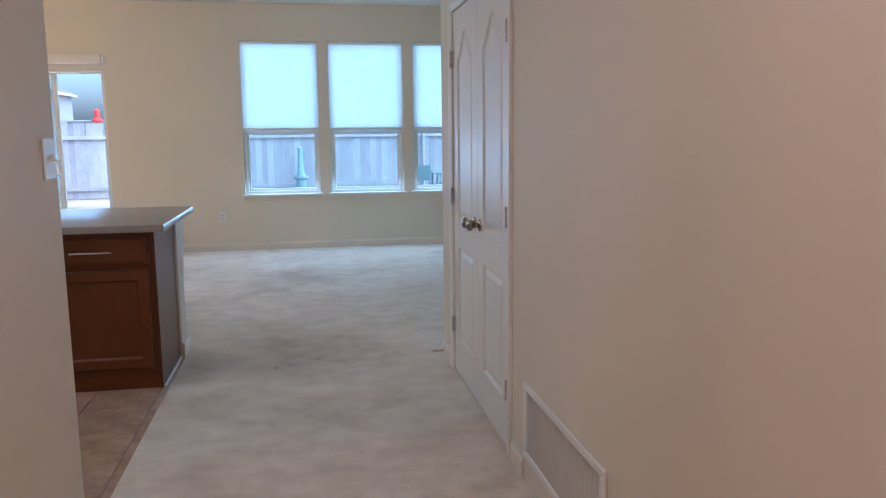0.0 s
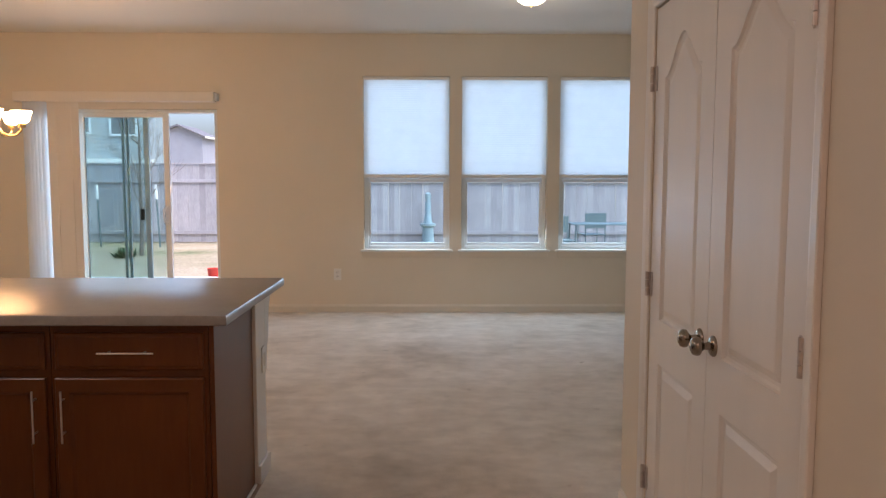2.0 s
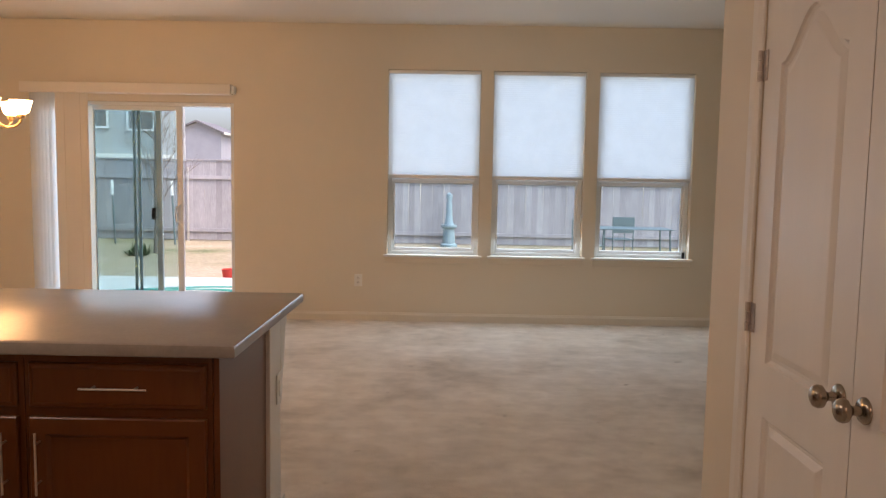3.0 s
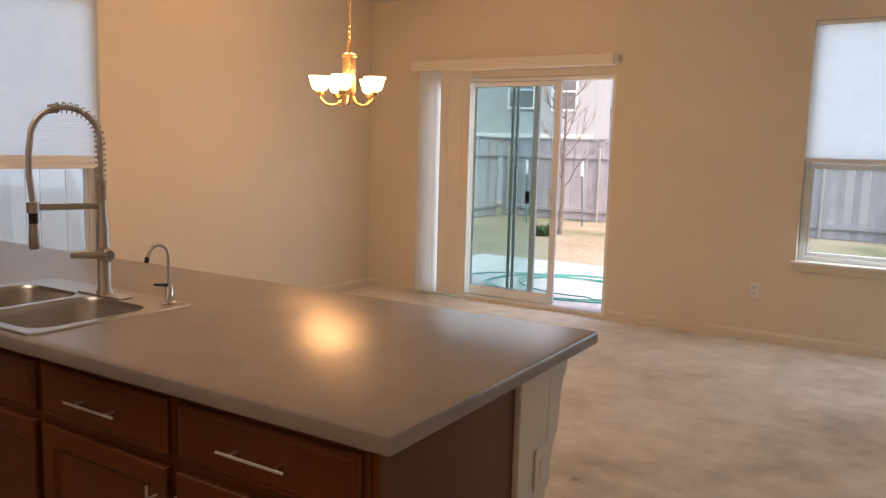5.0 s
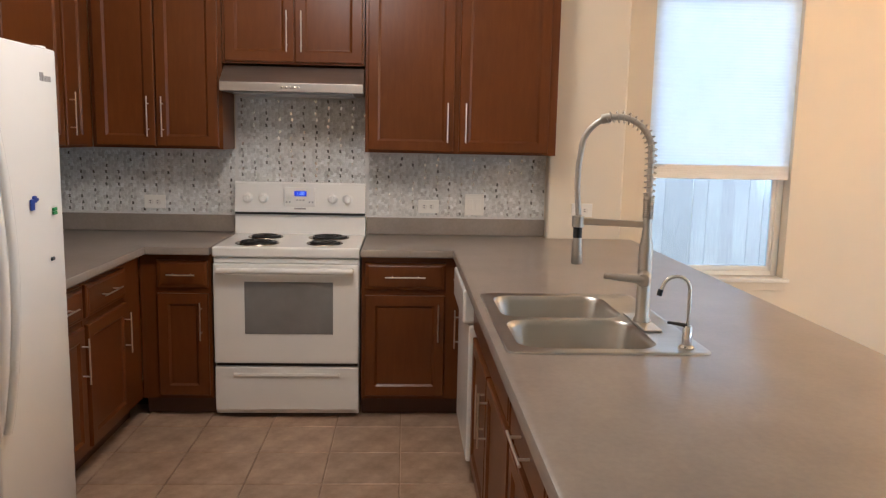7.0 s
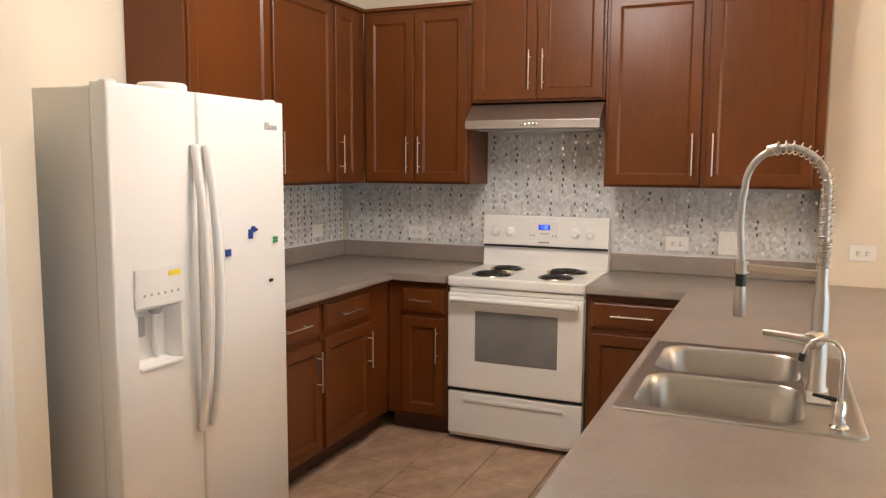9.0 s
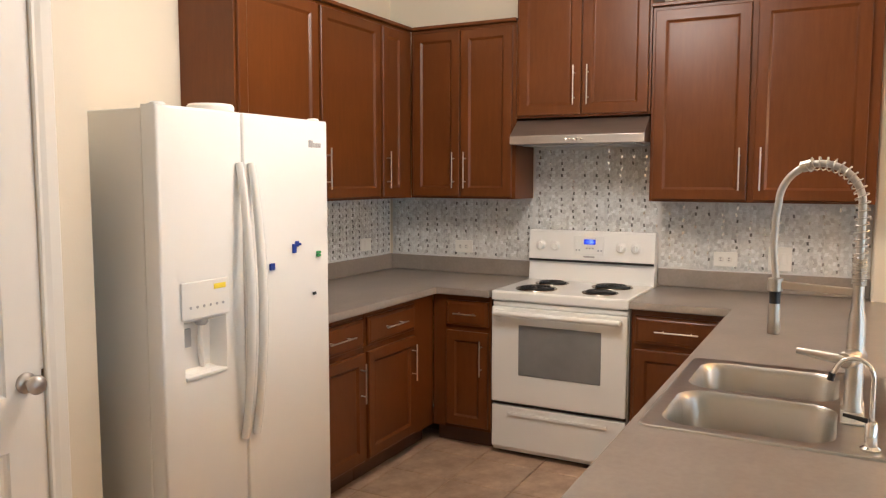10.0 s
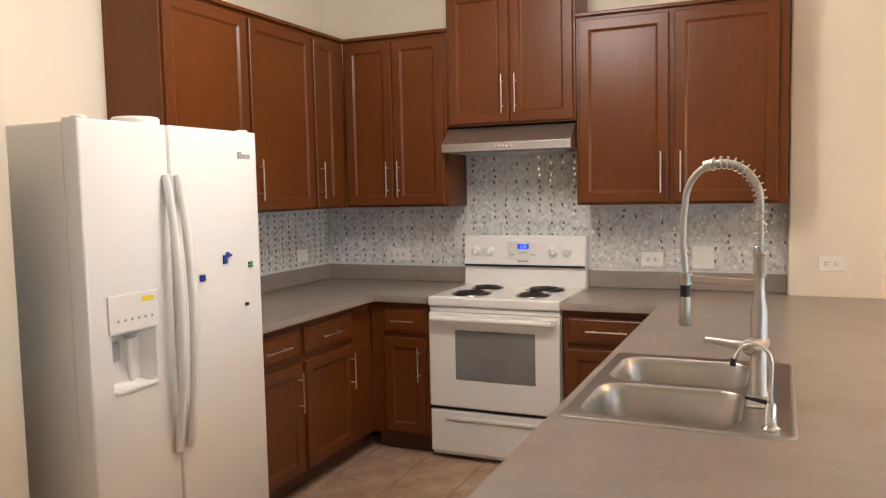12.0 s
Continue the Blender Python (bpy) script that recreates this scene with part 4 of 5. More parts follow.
for i in range(6):
    part("button", lathe([(0.005, 0.0), (0.005, -0.0015), (0.0, -0.0015)], 10, (0.115 + i * 0.030, -0.006, 1.10), 'y'), PLASTIC_G, cp)
for hx, sgn in ((SPL - 0.030, -1), (SPL + 0.032, 1)):
    pts, rr = [], []
    for i in range(25):
        t = i / 24
        bow = math.sin(t * math.pi)
        pts.append((hx, -0.008 - 0.046 * bow ** 0.8, 0.585 + t * 1.0))
        rr.append(0.0145 + 0.003 * bow)
    h = part("door_handle", tube(pts, rr, 12), ENAMEL, dl if sgn < 0 else fr, "long bowed white handle", True)
for hx in (0.042, FW - 0.042):
    part("hinge_cover", lathe([(0.026, FH), (0.025, FH + 0.006), (0.018, FH + 0.010), (0.0, FH + 0.010)], 16, (hx, 0.04, 0)), PLASTIC_W, fr, soft=True)
part("hinge_hub", lathe([(0.085, FH - 0.01), (0.085, FH + 0.028), (0.078, FH + 0.036), (0.0, FH + 0.037)], 28, (SPL + .02, 0.17, 0)), PLASTIC_W, fr, "round white cap on top", True)
for i, lw in enumerate((0.016, 0.008, 0.007, 0.008, 0.007, 0.008, 0.007)):
    part("badge", box(FW - 0.125 + sum((0.016, 0.008, 0.007, 0.008, 0.007, 0.008, 0.007)[:i]) + i * 0.003, -0.0012, 1.655 - 0.0005 * (i % 2), FW - 0.125 + sum((0.016, 0.008, 0.007, 0.008, 0.007, 0.008, 0.007)[:i]) + i * 0.003 + lw, 0.0,
         1.683 if i in (0, 1) else 1.673), LOGO, fr)


def magnet(x, z, mat, label, pieces):
    ob = thing("fridge_magnet", (-2.0 - x, 2.9305, z), label, "fridge magnet", "fridge magnets", 180)
    bm = bmesh.new()
    for (a0, c0, a1, c1) in pieces:
        box(a0, -0.008, c0, a1, 0.0, c1, 0.002, bm, 1)
    part("magnet", bm, mat, ob)
    return ob


magnet(0.670, 1.262, BLUE, "dark blue figure magnet on the refrigerator door", [(-0.018, -0.024, 0.004, 0.012), (0.0, 0.0, 0.02, 0.022), (0.012, 0.004, 0.034, 0.014)])
magnet(0.530, 1.197, BLUE, "small square blue magnet on the refrigerator door", [(-0.014, -0.013, 0.014, 0.013)])
magnet(0.820, 1.222, GREEN, "small green magnet on the refrigerator door", [(-0.013, -0.012, 0.013, -0.001), (-0.013, 0.001, 0.013, 0.012)])
magnet(0.788, 1.062, BLACK, "tiny black magnet on the refrigerator door", [(-0.010, -0.006, 0.010, 0.006)])

# dishwasher
dw = thing("dishwasher", (-3.905, 4.442, 0), "white built-in dishwasher under the peninsula counter", "dishwasher")
part("body", box(0.004, 0.0, 0.10, 0.611, 0.57, 0.872), PLASTIC_W, dw)
part("kick_plate", box(0.004, 0.05, 0.0, 0.611, 0.52, 0.099), BLACK, dw)
part("door", box(0.004, -0.035, 0.11, 0.611, -0.001, 0.715, 0.008), ENAMEL, dw)
part("control_panel", box(0.004, -0.062, 0.722, 0.611, -0.001, 0.868, 0.012), ENAMEL, dw, "white control panel with a grip lip")

# sink
sink = thing("sink", (0, 0, CZ), "stainless steel double-bowl drop-in sink", "kitchen sink")
bowls = [rounded(SK[0] + 0.045, SK[1] + 0.04, -2.565, SK[1] + 0.445, 0.075), rounded(-2.535, SK[1] + 0.04, SK[2] - 0.045, SK[1] + 0.445, 0.075)]
rim = rounded(*SK, 0.03)
bm = bmesh.new()
steps(bm, rim, [(0, 0.0005), (0.002, 0.005), (0.008, 0.007), (0.016, 0.005)], lambda x, y, h: (x, y, h), cap=False)
fill(bm, [offset_poly(rim, 0.016)] + bowls, lambda x, y: (x, y, 0.005))
bmesh.ops.remove_doubles(bm, verts=bm.verts, dist=1e-5)
part("rim", bm, SINK, sink, soft=True)
for bw in bowls:
    bm = bmesh.new()
    bx0, by0, bx1, by1 = min(p[0] for p in bw), min(p[1] for p in bw), max(p[0] for p in bw), max(p[1] for p in bw)
    prev = None
    for d, h, rr in ((0, 0.005, .075), (0.004, 0.001, .073), (0.010, -0.015, .07), (0.022, -0.135, .065), (0.030, -0.172, .06), (0.044, -0.194, .05), (0.068, -0.203, .035), (0.12, -0.206, .02)):
        ring = [bm.verts.new((x, y, h)) for x, y in rounded(bx0 + d, by0 + d, bx1 - d, by1 - d, rr)]
        if prev:
            for i in range(len(ring)):
                bm.faces.new((prev[i - 1], prev[i], ring[i], ring[i - 1]))
        prev = ring
    bm.faces.new(prev)
    bo = part("bowl", bm, SINK, sink, "rounded steel bowl", True)
    cx, cy = sum(p[0] for p in bw) / len(bw), sum(p[1] for p in bw) / len(bw)
    part("drain", lathe([(0.045, -0.2065), (0.043, -0.2035), (0.030, -0.2045), (0.0, -0.2055)], 20, (cx, cy, 0)), CHROME, bo, soft=True)

# spring faucet
FXX, FYY = -2.50, 4.89
fau = thing("kitchen_faucet", (FXX, FYY, CZ + 0.0055), "brushed nickel pull-down spring faucet behind the sink", "faucet", rz=-20)
R, ZT = 0.108, 0.54
part("deck_plate", box(-0.12, -0.028, 0.0, 0.12, 0.028, 0.006, 0.003), STEEL, fau).matrix_basis = pose(0, 0, 0, 0, 0, 20)
part("body", lathe([(0.028, 0.0), (0.028, 0.008), (0.0225, 0.016), (0.0215, 0.24), (0.016, 0.27), (0.0135, 0.30), (0.0135, 0.38), (0.012, 0.385), (0, 0.385)], 20, (0, 0, 0.005)), FAUCET, fau, soft=True)
hub = part("lever_hub", lathe([(0.0, -0.045), (0.021, -0.045), (0.023, -0.04), (0.023, 0.045), (0.018, 0.052), (0.0, 0.053)], 18, (0.02, 0, 0.15), 'x'), FAUCET, fau, soft=True)
part("lever", tube([(0.06, 0, 0.15), (0.065, -0.03, 0.152), (0.068, -0.12, 0.156)], [0.016, 0.014, 0.0095], 12), FAUCET, hub, soft=True)
arc = [(0, 0, 0.38), (0, 0, 0.46)] + [(0, -R + R * math.cos(a * math.pi / 20), ZT + 0.0 + R * math.sin(a * math.pi / 20)) for a in range(0, 21)]
arc += [(0, -2 * R - 0.006, 0.50), (0, -2 * R - 0.008, 0.42), (0, -2 * R, 0.34), (0, -2 * R, 0.31)]
part("hose", tube(arc, 0.0098, 12), HOSE_G, fau, "silver-grey flexible hose", True)


def along(path, s):
    """Point and direction at length s of a line of points."""
    for a, b in zip(path, path[1:]):
        d = (b - a).length
        if s <= d:
            return a + (b - a) * (s / d), (b - a) / d
        s -= d
    return path[-1], (path[-1] - path[-2]).normalized()


path = [Vector(p) for p in arc[:15]]
total = sum((b - a).length for a, b in zip(path, path[1:]))
coil = []
turns, per = 20, 12
for i in range(turns * per + 1):
    p, d = along(path, total * i / (turns * per))
    side = Vector((1, 0, 0))
    up = d.cross(side)
    a = math.tau * i / per
    coil.append(p + (side * math.cos(a) + up * math.sin(a)) * 0.0172)
part("spring", tube(coil, 0.0020, 6), FAUCET, fau, "open coil spring", True)
p, d = along(path, total)
part("spring_collar", tube([p - d * 0.012, p + d * 0.016], 0.0155, 14), FAUCET, fau, soft=True)
tight = [Vector((0.0155 * math.cos(math.tau * i / 10), 0.0155 * math.sin(math.tau * i / 10), 0.335 + i * 0.0006)) for i in range(121)]
part("spring", tube(tight, 0.0026, 6), FAUCET, fau, soft=True)
part("support_bar", box(-0.006, -2 * R, 0.305, 0.006, 0.0, 0.326, 0.003), FAUCET, fau)
part("holder_ring", lathe([(0.013, 0.296), (0.02, 0.298), (0.02, 0.332), (0.013, 0.334)], 16, (0, -2 * R, 0)), FAUCET, fau, soft=True)
part("spray_head", lathe([(0.0, 0.175), (0.015, 0.176), (0.0175, 0.182), (0.0155, 0.25), (0.014, 0.262), (0.0, 0.262)], 18, (0, -2 * R, 0)), FAUCET, fau, soft=True)
part("spray_grip", lathe([(0.0145, 0.262), (0.0145, 0.296), (0.0, 0.296)], 18, (0, -2 * R, 0)), BLACK, fau, "black rubber grip", True)

ft = thing("filter_tap", (-2.20, 4.925, CZ + 0.0055), "small gooseneck drinking-water tap beside the faucet", "faucet")
part("base", lathe([(0.022, 0.0), (0.022, 0.005), (0.014, 0.010), (0.0135, 0.06), (0.010, 0.066), (0.0, 0.066)], 18), CHROME, ft, soft=True)
gp = [(0, 0, 0.064), (0, 0, 0.165)] + [(0, -0.04 + 0.04 * math.cos(a * math.pi / 10), 0.165 + 0.04 * math.sin(a * math.pi / 10)) for a in range(1, 9)] + [(0, -0.085, 0.158)]
part("spout", tube(gp, 0.0055, 10), CHROME, ft, soft=True)
part("spout_tip", tube([(0, -0.083, 0.168), (0, -0.0865, 0.150)], 0.0075, 10), BLACK, ft, "black spout tip")
part("lever", tube([(0, -0.008, 0.066), (0, -0.03, 0.070), (0, -0.058, 0.074)], [0.006, 0.005, 0.004], 8), BLACK, ft, "black lever", True)

# ---- small wall fixtures ----


def outlet(at, rz, wide, label, kind):
    """Cover plate, face towards local -y; wide ones lie on their side."""
    ob = thing("outlet" if kind == "outlet" else "light_switch", at, label, "outlet" if kind == "outlet" else "light switch", "wall plates", rz)
    w, h = (0.062, 0.04) if wide else (0.04, 0.062)
    if kind in ("double", "toggle"):
        w, h = 0.058, 0.064
    part("cover_plate", box(-w, -0.006, -h, w, 0.0, h, 0.003), OUTLET, ob)
    if kind == "outlet":
        for s in (-1, 1):
            cx, cz = (s * 0.021, 0) if wide else (0, s * 0.021)
            bm = lathe([(0.0165, -0.0058), (0.0165, -0.0085), (0.0155, -0.009), (0.0, -0.009)], 18, (cx, 0, cz), 'y')
            sk = part("socket", bm, SOCKET, ob)
            for q in (-0.006, 0.006):
                part("slot", box(cx + (q if not wide else -0.004) - (0.0016 if not wide else 0.005), -0.0094, cz + (0.002 if not wide else q) - (0.005 if not wide else 0.0016),
                         cx + (q if not wide else -0.004) + (0.0016 if not wide else 0.005), -0.0089, cz + (0.002 if not wide else q) + (0.005 if not wide else 0.0016)), DARK, sk)
    elif kind == "toggle":
        for cx, tip in ((-0.023, 0.010), (0.023, -0.010)):
            tg = part("toggle_slot", box(cx - 0.007, -0.0075, -0.014, cx + 0.007, -0.0055, 0.014, 0.0008), OUTLET, ob)
            part("toggle", tube([(cx, -0.006, tip * 0.2), (cx, -0.022, tip)], [0.0055, 0.004], 8), PLASTIC_W, tg)
            for sz in (-0.045, 0.045):
                part("screw", lathe([(0.0035, -0.0058), (0.003, -0.0068), (0.0, -0.0068)], 10, (cx, 0, sz), 'y'), NICKEL, ob)
    else:
        for cx in ((-0.023, 0.023) if kind == "double" else (0,)):
            part("rocker", box(cx - 0.016, -0.010, -0.033, cx + 0.016, -0.005, 0.033, 0.003), OUTLET, ob)
    return ob


SP = "white wall outlet in the mosaic backsplash"
BX = -4.7265
outlet((BX, 2.665, 1.093), 90, True, SP, "outlet")
outlet((BX, 4.27, 1.09), 90, True, SP, "outlet")
outlet((BX, 4.545, 1.105), 90, False, "white double light switch in the mosaic backsplash", "double")
outlet((-4.404, 2.1135, 1.104), 180, True, "white blank wall plate in the mosaic backsplash", "single")
outlet((-4.6505, 5.18, 1.09), 90, True, "white outlet on the wall above the counter", "outlet")
outlet((-1.155, FAR - 0.0005, 0.41), 0, False, "beige outlet low on the window wall", "outlet")
outlet((-0.9295, 2.703, 1.315), 90, False, "white double toggle light switch on the hall wall", "toggle")
outlet((-0.9435, 5.20, 0.565), 90, False, "white switch plate on the end of the half wall", "single")
th = thing("thermostat", (-0.9295, 2.20, 1.49), "black thermostat on the hall wall", "thermostat", rz=90)
part("case", box(-0.055, -0.022, -0.04, 0.055, 0.0, 0.04, 0.006), BLACK, th)
part("screen", box(-0.035, -0.0235, -0.022, 0.03, -0.0222, 0.022), GLASS_OVEN, th)

# return-air grille low on the hall wall (faces -x)
gr = thing("return_grille", (0.6895, 2.94, 0.10), "white metal return-air grille low on the hall wall", "air vent", rz=-90)
bm = bmesh.new()
GW, GH = 0.84, 0.31
for b in ((0, 0, GW, 0.03), (0, GH - 0.03, GW, GH), (0, 0.03, 0.03, GH - 0.03), (GW - 0.03, 0.03, GW, GH - 0.03)):
    box(b[0], -0.012, b[1], b[2], 0.0, b[3], 0.003, bm, 1)
part("frame", bm, TRIM, gr)
part("backing", box(0.03, -0.0025, 0.03, GW - 0.03, -0.0005, GH - 0.03), TRIM, gr)
fin = box(-0.0055, -0.0055, 0.03, -0.0010, -0.0026, GH - 0.03)
for v in fin.verts:
    v.co.x += 0.003 if v.co.y < -0.004 else 0.0
bmesh.ops.recalc_face_normals(fin, faces=fin.faces)
fin_mesh = bpy.data.meshes.new("slat")
fin.to_mesh(fin_mesh)
fin.free()
fin_mesh.materials.append(TRIM)
for i in range(56):
    ob = new("slat", fin_mesh)
    ob.parent = gr
    ob.matrix_basis = pose(0.044 + i * (GW - 0.088) / 55, 0, 0)

# spring door stop on the baseboard
ds = thing("door_stop", (0.676, 4.70, 0.045), "spring door stop on the baseboard", "door stop")
part("spring", tube([(-0.004 - 0.07 * i / 120, 0.006 * math.cos(i * 0.63), 0.006 * math.sin(i * 0.63)) for i in range(121)], 0.0014, 5), KNOB, ds)
part("tip", tube([(-0.072, 0, 0), (-0.086, 0, 0)], 0.009, 10), PLASTIC_W, ds, "white rubber tip")

# ---- lamps ----
CHX, CHY = -3.345, 7.295
ch = thing("chandelier", (CHX, CHY, 0), "lit brass chandelier with upturned frosted glass shades", "chandelier")
part("stem", lathe([(0.0, 1.74), (0.012, 1.745), (0.022, 1.765), (0.03, 1.79), (0.042, 1.82), (0.044, 2.05), (0.050, 2.055), (0.050, 2.068), (0.02, 2.078), (0.012, 2.10), (0.018, 2.12), (0.008, 2.15), (0.0, 2.152)], 24), BRASS, ch, soft=True)
for i in range(20):
    z = 2.165 + i * 0.036
    ring = [(0.011 * math.cos(a * math.tau / 12) * (1 if i % 2 else 0), 0.011 * math.cos(a * math.tau / 12) * (0 if i % 2 else 1), z + 0.024 * math.sin(a * math.tau / 12)) for a in range(12)]
    part("chain_link", tube(ring, 0.0028, 5, closed=True), BRASS, ch)
part("canopy", lathe([(0.0, 2.88), (0.02, 2.88), (0.06, 2.915), (0.065, 2.94), (0.0, 2.94)], 24), BRASS, ch, soft=True)
for i in range(5):
    a = math.tau * (i + 0.12) / 5
    ux, uy = math.cos(a), math.sin(a)
    AR = 0.190
    line = [(0.03, 1.80), (0.055, 1.758), (0.10, 1.738), (0.15, 1.745), (0.182, 1.775), (AR, 1.80)]
    arm = part("arm", tube([(ux * r, uy * r, z) for r, z in line], 0.0085, 8), BRASS, ch, soft=True)
    part("socket_cup", lathe([(0.012, 1.795), (0.026, 1.80), (0.028, 1.822), (0.022, 1.83), (0.0, 1.83)], 16, (ux * AR, uy * AR, 0)), BRASS, arm, soft=True)
    part("shade", lathe([(0.028, 1.83), (0.046, 1.84), (0.054, 1.86), (0.062, 1.89), (0.072, 1.918), (0.075, 1.92), (0.069, 1.915), (0.058, 1.89), (0.049, 1.86), (0.04, 1.845), (0.0, 1.838)], 24, (ux * AR, uy * AR, 0)), FROST, arm, "glowing frosted glass shade", True)

cl = thing("ceiling_light", (0.66, 7.9, 2.94), "lit flush ceiling light with a frosted glass dome", "ceiling light")
part("pan", lathe([(0.145, 0.0), (0.145, -0.025), (0.132, -0.032), (0.0, -0.032)], 32), BRASS, cl, soft=True)
part("dome", lathe([(0.128, -0.033), (0.126, -0.05), (0.108, -0.085), (0.07, -0.108), (0.03, -0.117), (0.0, -0.118)], 32), FROST_DOME, cl, soft=True)
part("finial", lathe([(0.012, -0.118), (0.014, -0.126), (0.006, -0.136), (0.0, -0.138)], 12), BRASS, cl, soft=True)

# ---- garden and neighbours ----
GZ = -0.16
bm = bmesh.new()
bm.faces.new([bm.verts.new(p) for p in ((-400, -400, GZ), (400, -400, GZ), (400, 400, GZ), (-400, 400, GZ))])
structure("ground", bm, GRASS, "dry patchy lawn with bare earth", "ground")
structure("patio", box(-5.6, FAR + 0.175, GZ, -1.2, 13.3, -0.06, 0.01), CONCRETE, "pale concrete patio slab", "pavement")


def fence(at, rz, length, label, seed):
    """Board fence seen from its rail side; boards behind, rails and posts in front (-y)."""
    rng_ = random.Random(seed)
    root = thing("fence", at, label, "fence", "garden fences", rz)
    meshes = []
    for k in range(4):
        h = 1.92 + 0.010 * k
        bm = box(0, 0, 0.03, 0.1405, 0.016, h, 0.002, seg=1)
        bmesh.ops.recalc_face_normals(bm, faces=bm.faces)
        me = bpy.data.meshes.new("picket")
        bm.to_mesh(me)
        bm.free()
        me.materials.append(FENCE)
        meshes.append(me)
    for i in range(int(length / 0.142)):
        ob = new("picket", meshes[rng_.randrange(4)])
        ob.parent = root
        ob.matrix_basis = pose(i * 0.142, 0.003 * rng_.random(), 0, 0, rng_.uniform(-0.3, 0.3), 0)
    for z in (0.22, 1.50):
        part("rail", box(0, -0.042, z, length, -0.002, z + 0.085, 0.004), FENCE, root)
    part("cap_rail", box(0, -0.03, 1.952, length, 0.05, 1.985, 0.004), FENCE, root)
    for i in range(int(length / 2.4) + 1):
        part("post", tube([(i * 2.4 + 0.2, -0.07, 0), (i * 2.4 + 0.2, -0.07, 1.78)], 0.030, 10), STEEL, root, "galvanised steel post")
    return root


fence((-9.2, 20.8, GZ), 0, 19.0, "weathered grey wooden board fence along the lawn's end", 1)
fence((-9.25, 9.0, GZ), 90, 11.75, "weathered grey wooden board fence at the side of the lawn", 2)


def house(at, rz, w, d, h, ridge, mat, windows, label):
    """Two-storey house with gable roof, eaves and windows on its front (-y)."""
    root = thing("house", at, label, "house", "neighbouring houses", rz)
    part("wall", box(0, 0, 0, w, d, h), mat, root)
    bm = bmesh.new()
    o = 0.45
    a = [bm.verts.new(p) for p in ((-o, -o, h - 0.1), (-o, d / 2, h + ridge), (-o, d + o, h - 0.1), (-o, -o, h - 0.28), (-o, d / 2, h + ridge - 0.2), (-o, d + o, h - 0.28))]
    b = [bm.verts.new((w + o, v.co.y, v.co.z)) for v in a]
    for q in ((0, 1), (1, 2), (2, 5), (5, 4), (4, 3), (3, 0)):
        bm.faces.new((a[q[0]], a[q[1]], b[q[1]], b[q[0]]))
    for s in (a, b):
        bm.faces.new((s[0], s[1], s[4], s[3]))
        bm.faces.new((s[1], s[2], s[5], s[4]))
    part("roof", bm, SHINGLE, root)
    part("fascia", box(-o, -o - 0.03, h - 0.30, w + o, -o, h - 0.06), TRIM, root)
    gb = bmesh.new()
    for x in (0.0, w):
        gb.faces.new([gb.verts.new(p) for p in ((x, 0, h), (x, d, h), (x, d / 2, h + ridge - 0.25))])
    part("gable", gb, mat, root)
    part("storey_band", box(0, -0.10, 2.05, w, -0.001, 2.22), TRIM, root)
    for x, z, ww, hh in windows:
        fr_ = bmesh.new()
        for q in ((x - .07, z - .07, x, z + hh + .07), (x + ww, z - .07, x + ww + .07, z + hh + .07), (x, z + hh, x + ww, z + hh + .07), (x, z - .07, x + ww, z), (x, z + hh / 2 - .03, x + ww, z + hh / 2 + .03)):
            box(q[0], -0.06, q[1], q[2], 0.0, q[3], bm=fr_)
        wf = part("window", fr_, VINYL, root)
        part("pane", box(x, -0.03, z, x + ww, -0.001, z + hh), GLASS_OVEN, wf)
    return root


house((-24.38, 22.09, GZ), 16, 16.0, 7.0, 6.3, 2.6, BRICKISH, [(3.2, 3.2, 0.8, 1.1), (8.0, 3.2, 0.8, 1.1), (13.3, 3.05, 0.75, 1.1), (14.7, 3.0, 0.7, 1.1)], "tan two-storey house behind the garden fence")
house((-24.5, 11.0, GZ), 70, 11.0, 9.0, 5.4, 2.4, SIDING, [(1.5, 3.3, 1.0, 1.3), (4.5, 3.3, 1.0, 1.3), (8.0, 3.3, 1.0, 1.3)], "grey two-storey house beside the garden")
house((-24.85, 85.0, GZ), 90, 6.0, 5.1, 6.25, 1.2, FAR_SIDING, [], "grey house with a dark gabled roof in the distance")
fence((-7.6, 8.95, GZ), -90, 5.9, "weathered grey board fence outside the dining window", 3)


# bare young tree
def bare_tree(at, seed):
    rng_ = random.Random(seed)
    root = thing("tree", at, "bare young tree with thin branches", "tree")
    bm = tube([(0, 0, 0), (0.02, 0.01, 0.7), (0.0, 0.03, 1.5), (0.03, 0.0, 2.3), (0.0, 0.0, 3.1)], [0.05, 0.042, 0.032, 0.02, 0.006], 8)
    part("trunk", bm, BARK, root, soft=True)
    bm = bmesh.new()

    def limb(p, d, length, r, depth):
        pts = [p]
        for k in range(4):
            d = (d + Vector((rng_.uniform(-.25, .25), rng_.uniform(-.25, .25), rng_.uniform(-.05, .25)))).normalized()
            pts.append(pts[-1] + d * length / 4)
        tube(pts, [r, r * .8, r * .6, r * .4, r * .2], 5, bm)
        if depth:
            for q in (2, 3):
                for _ in range(2):
                    e = (d + Vector((rng_.uniform(-.9, .9), rng_.uniform(-.9, .9), rng_.uniform(-.2, .6)))).normalized()
                    limb(pts[q], e, length * 0.55, r * 0.5, depth - 1)
    for i in range(10):
        z = 0.9 + i * 0.2
        a = i * 2.4
        limb(Vector((0, 0, z)), Vector((math.cos(a), math.sin(a), 0.75)).normalized(), 1.05 - 0.05 * i, 0.014, 2)
    part("crown", bm, BARK, root, "thin bare twigs")
    return root


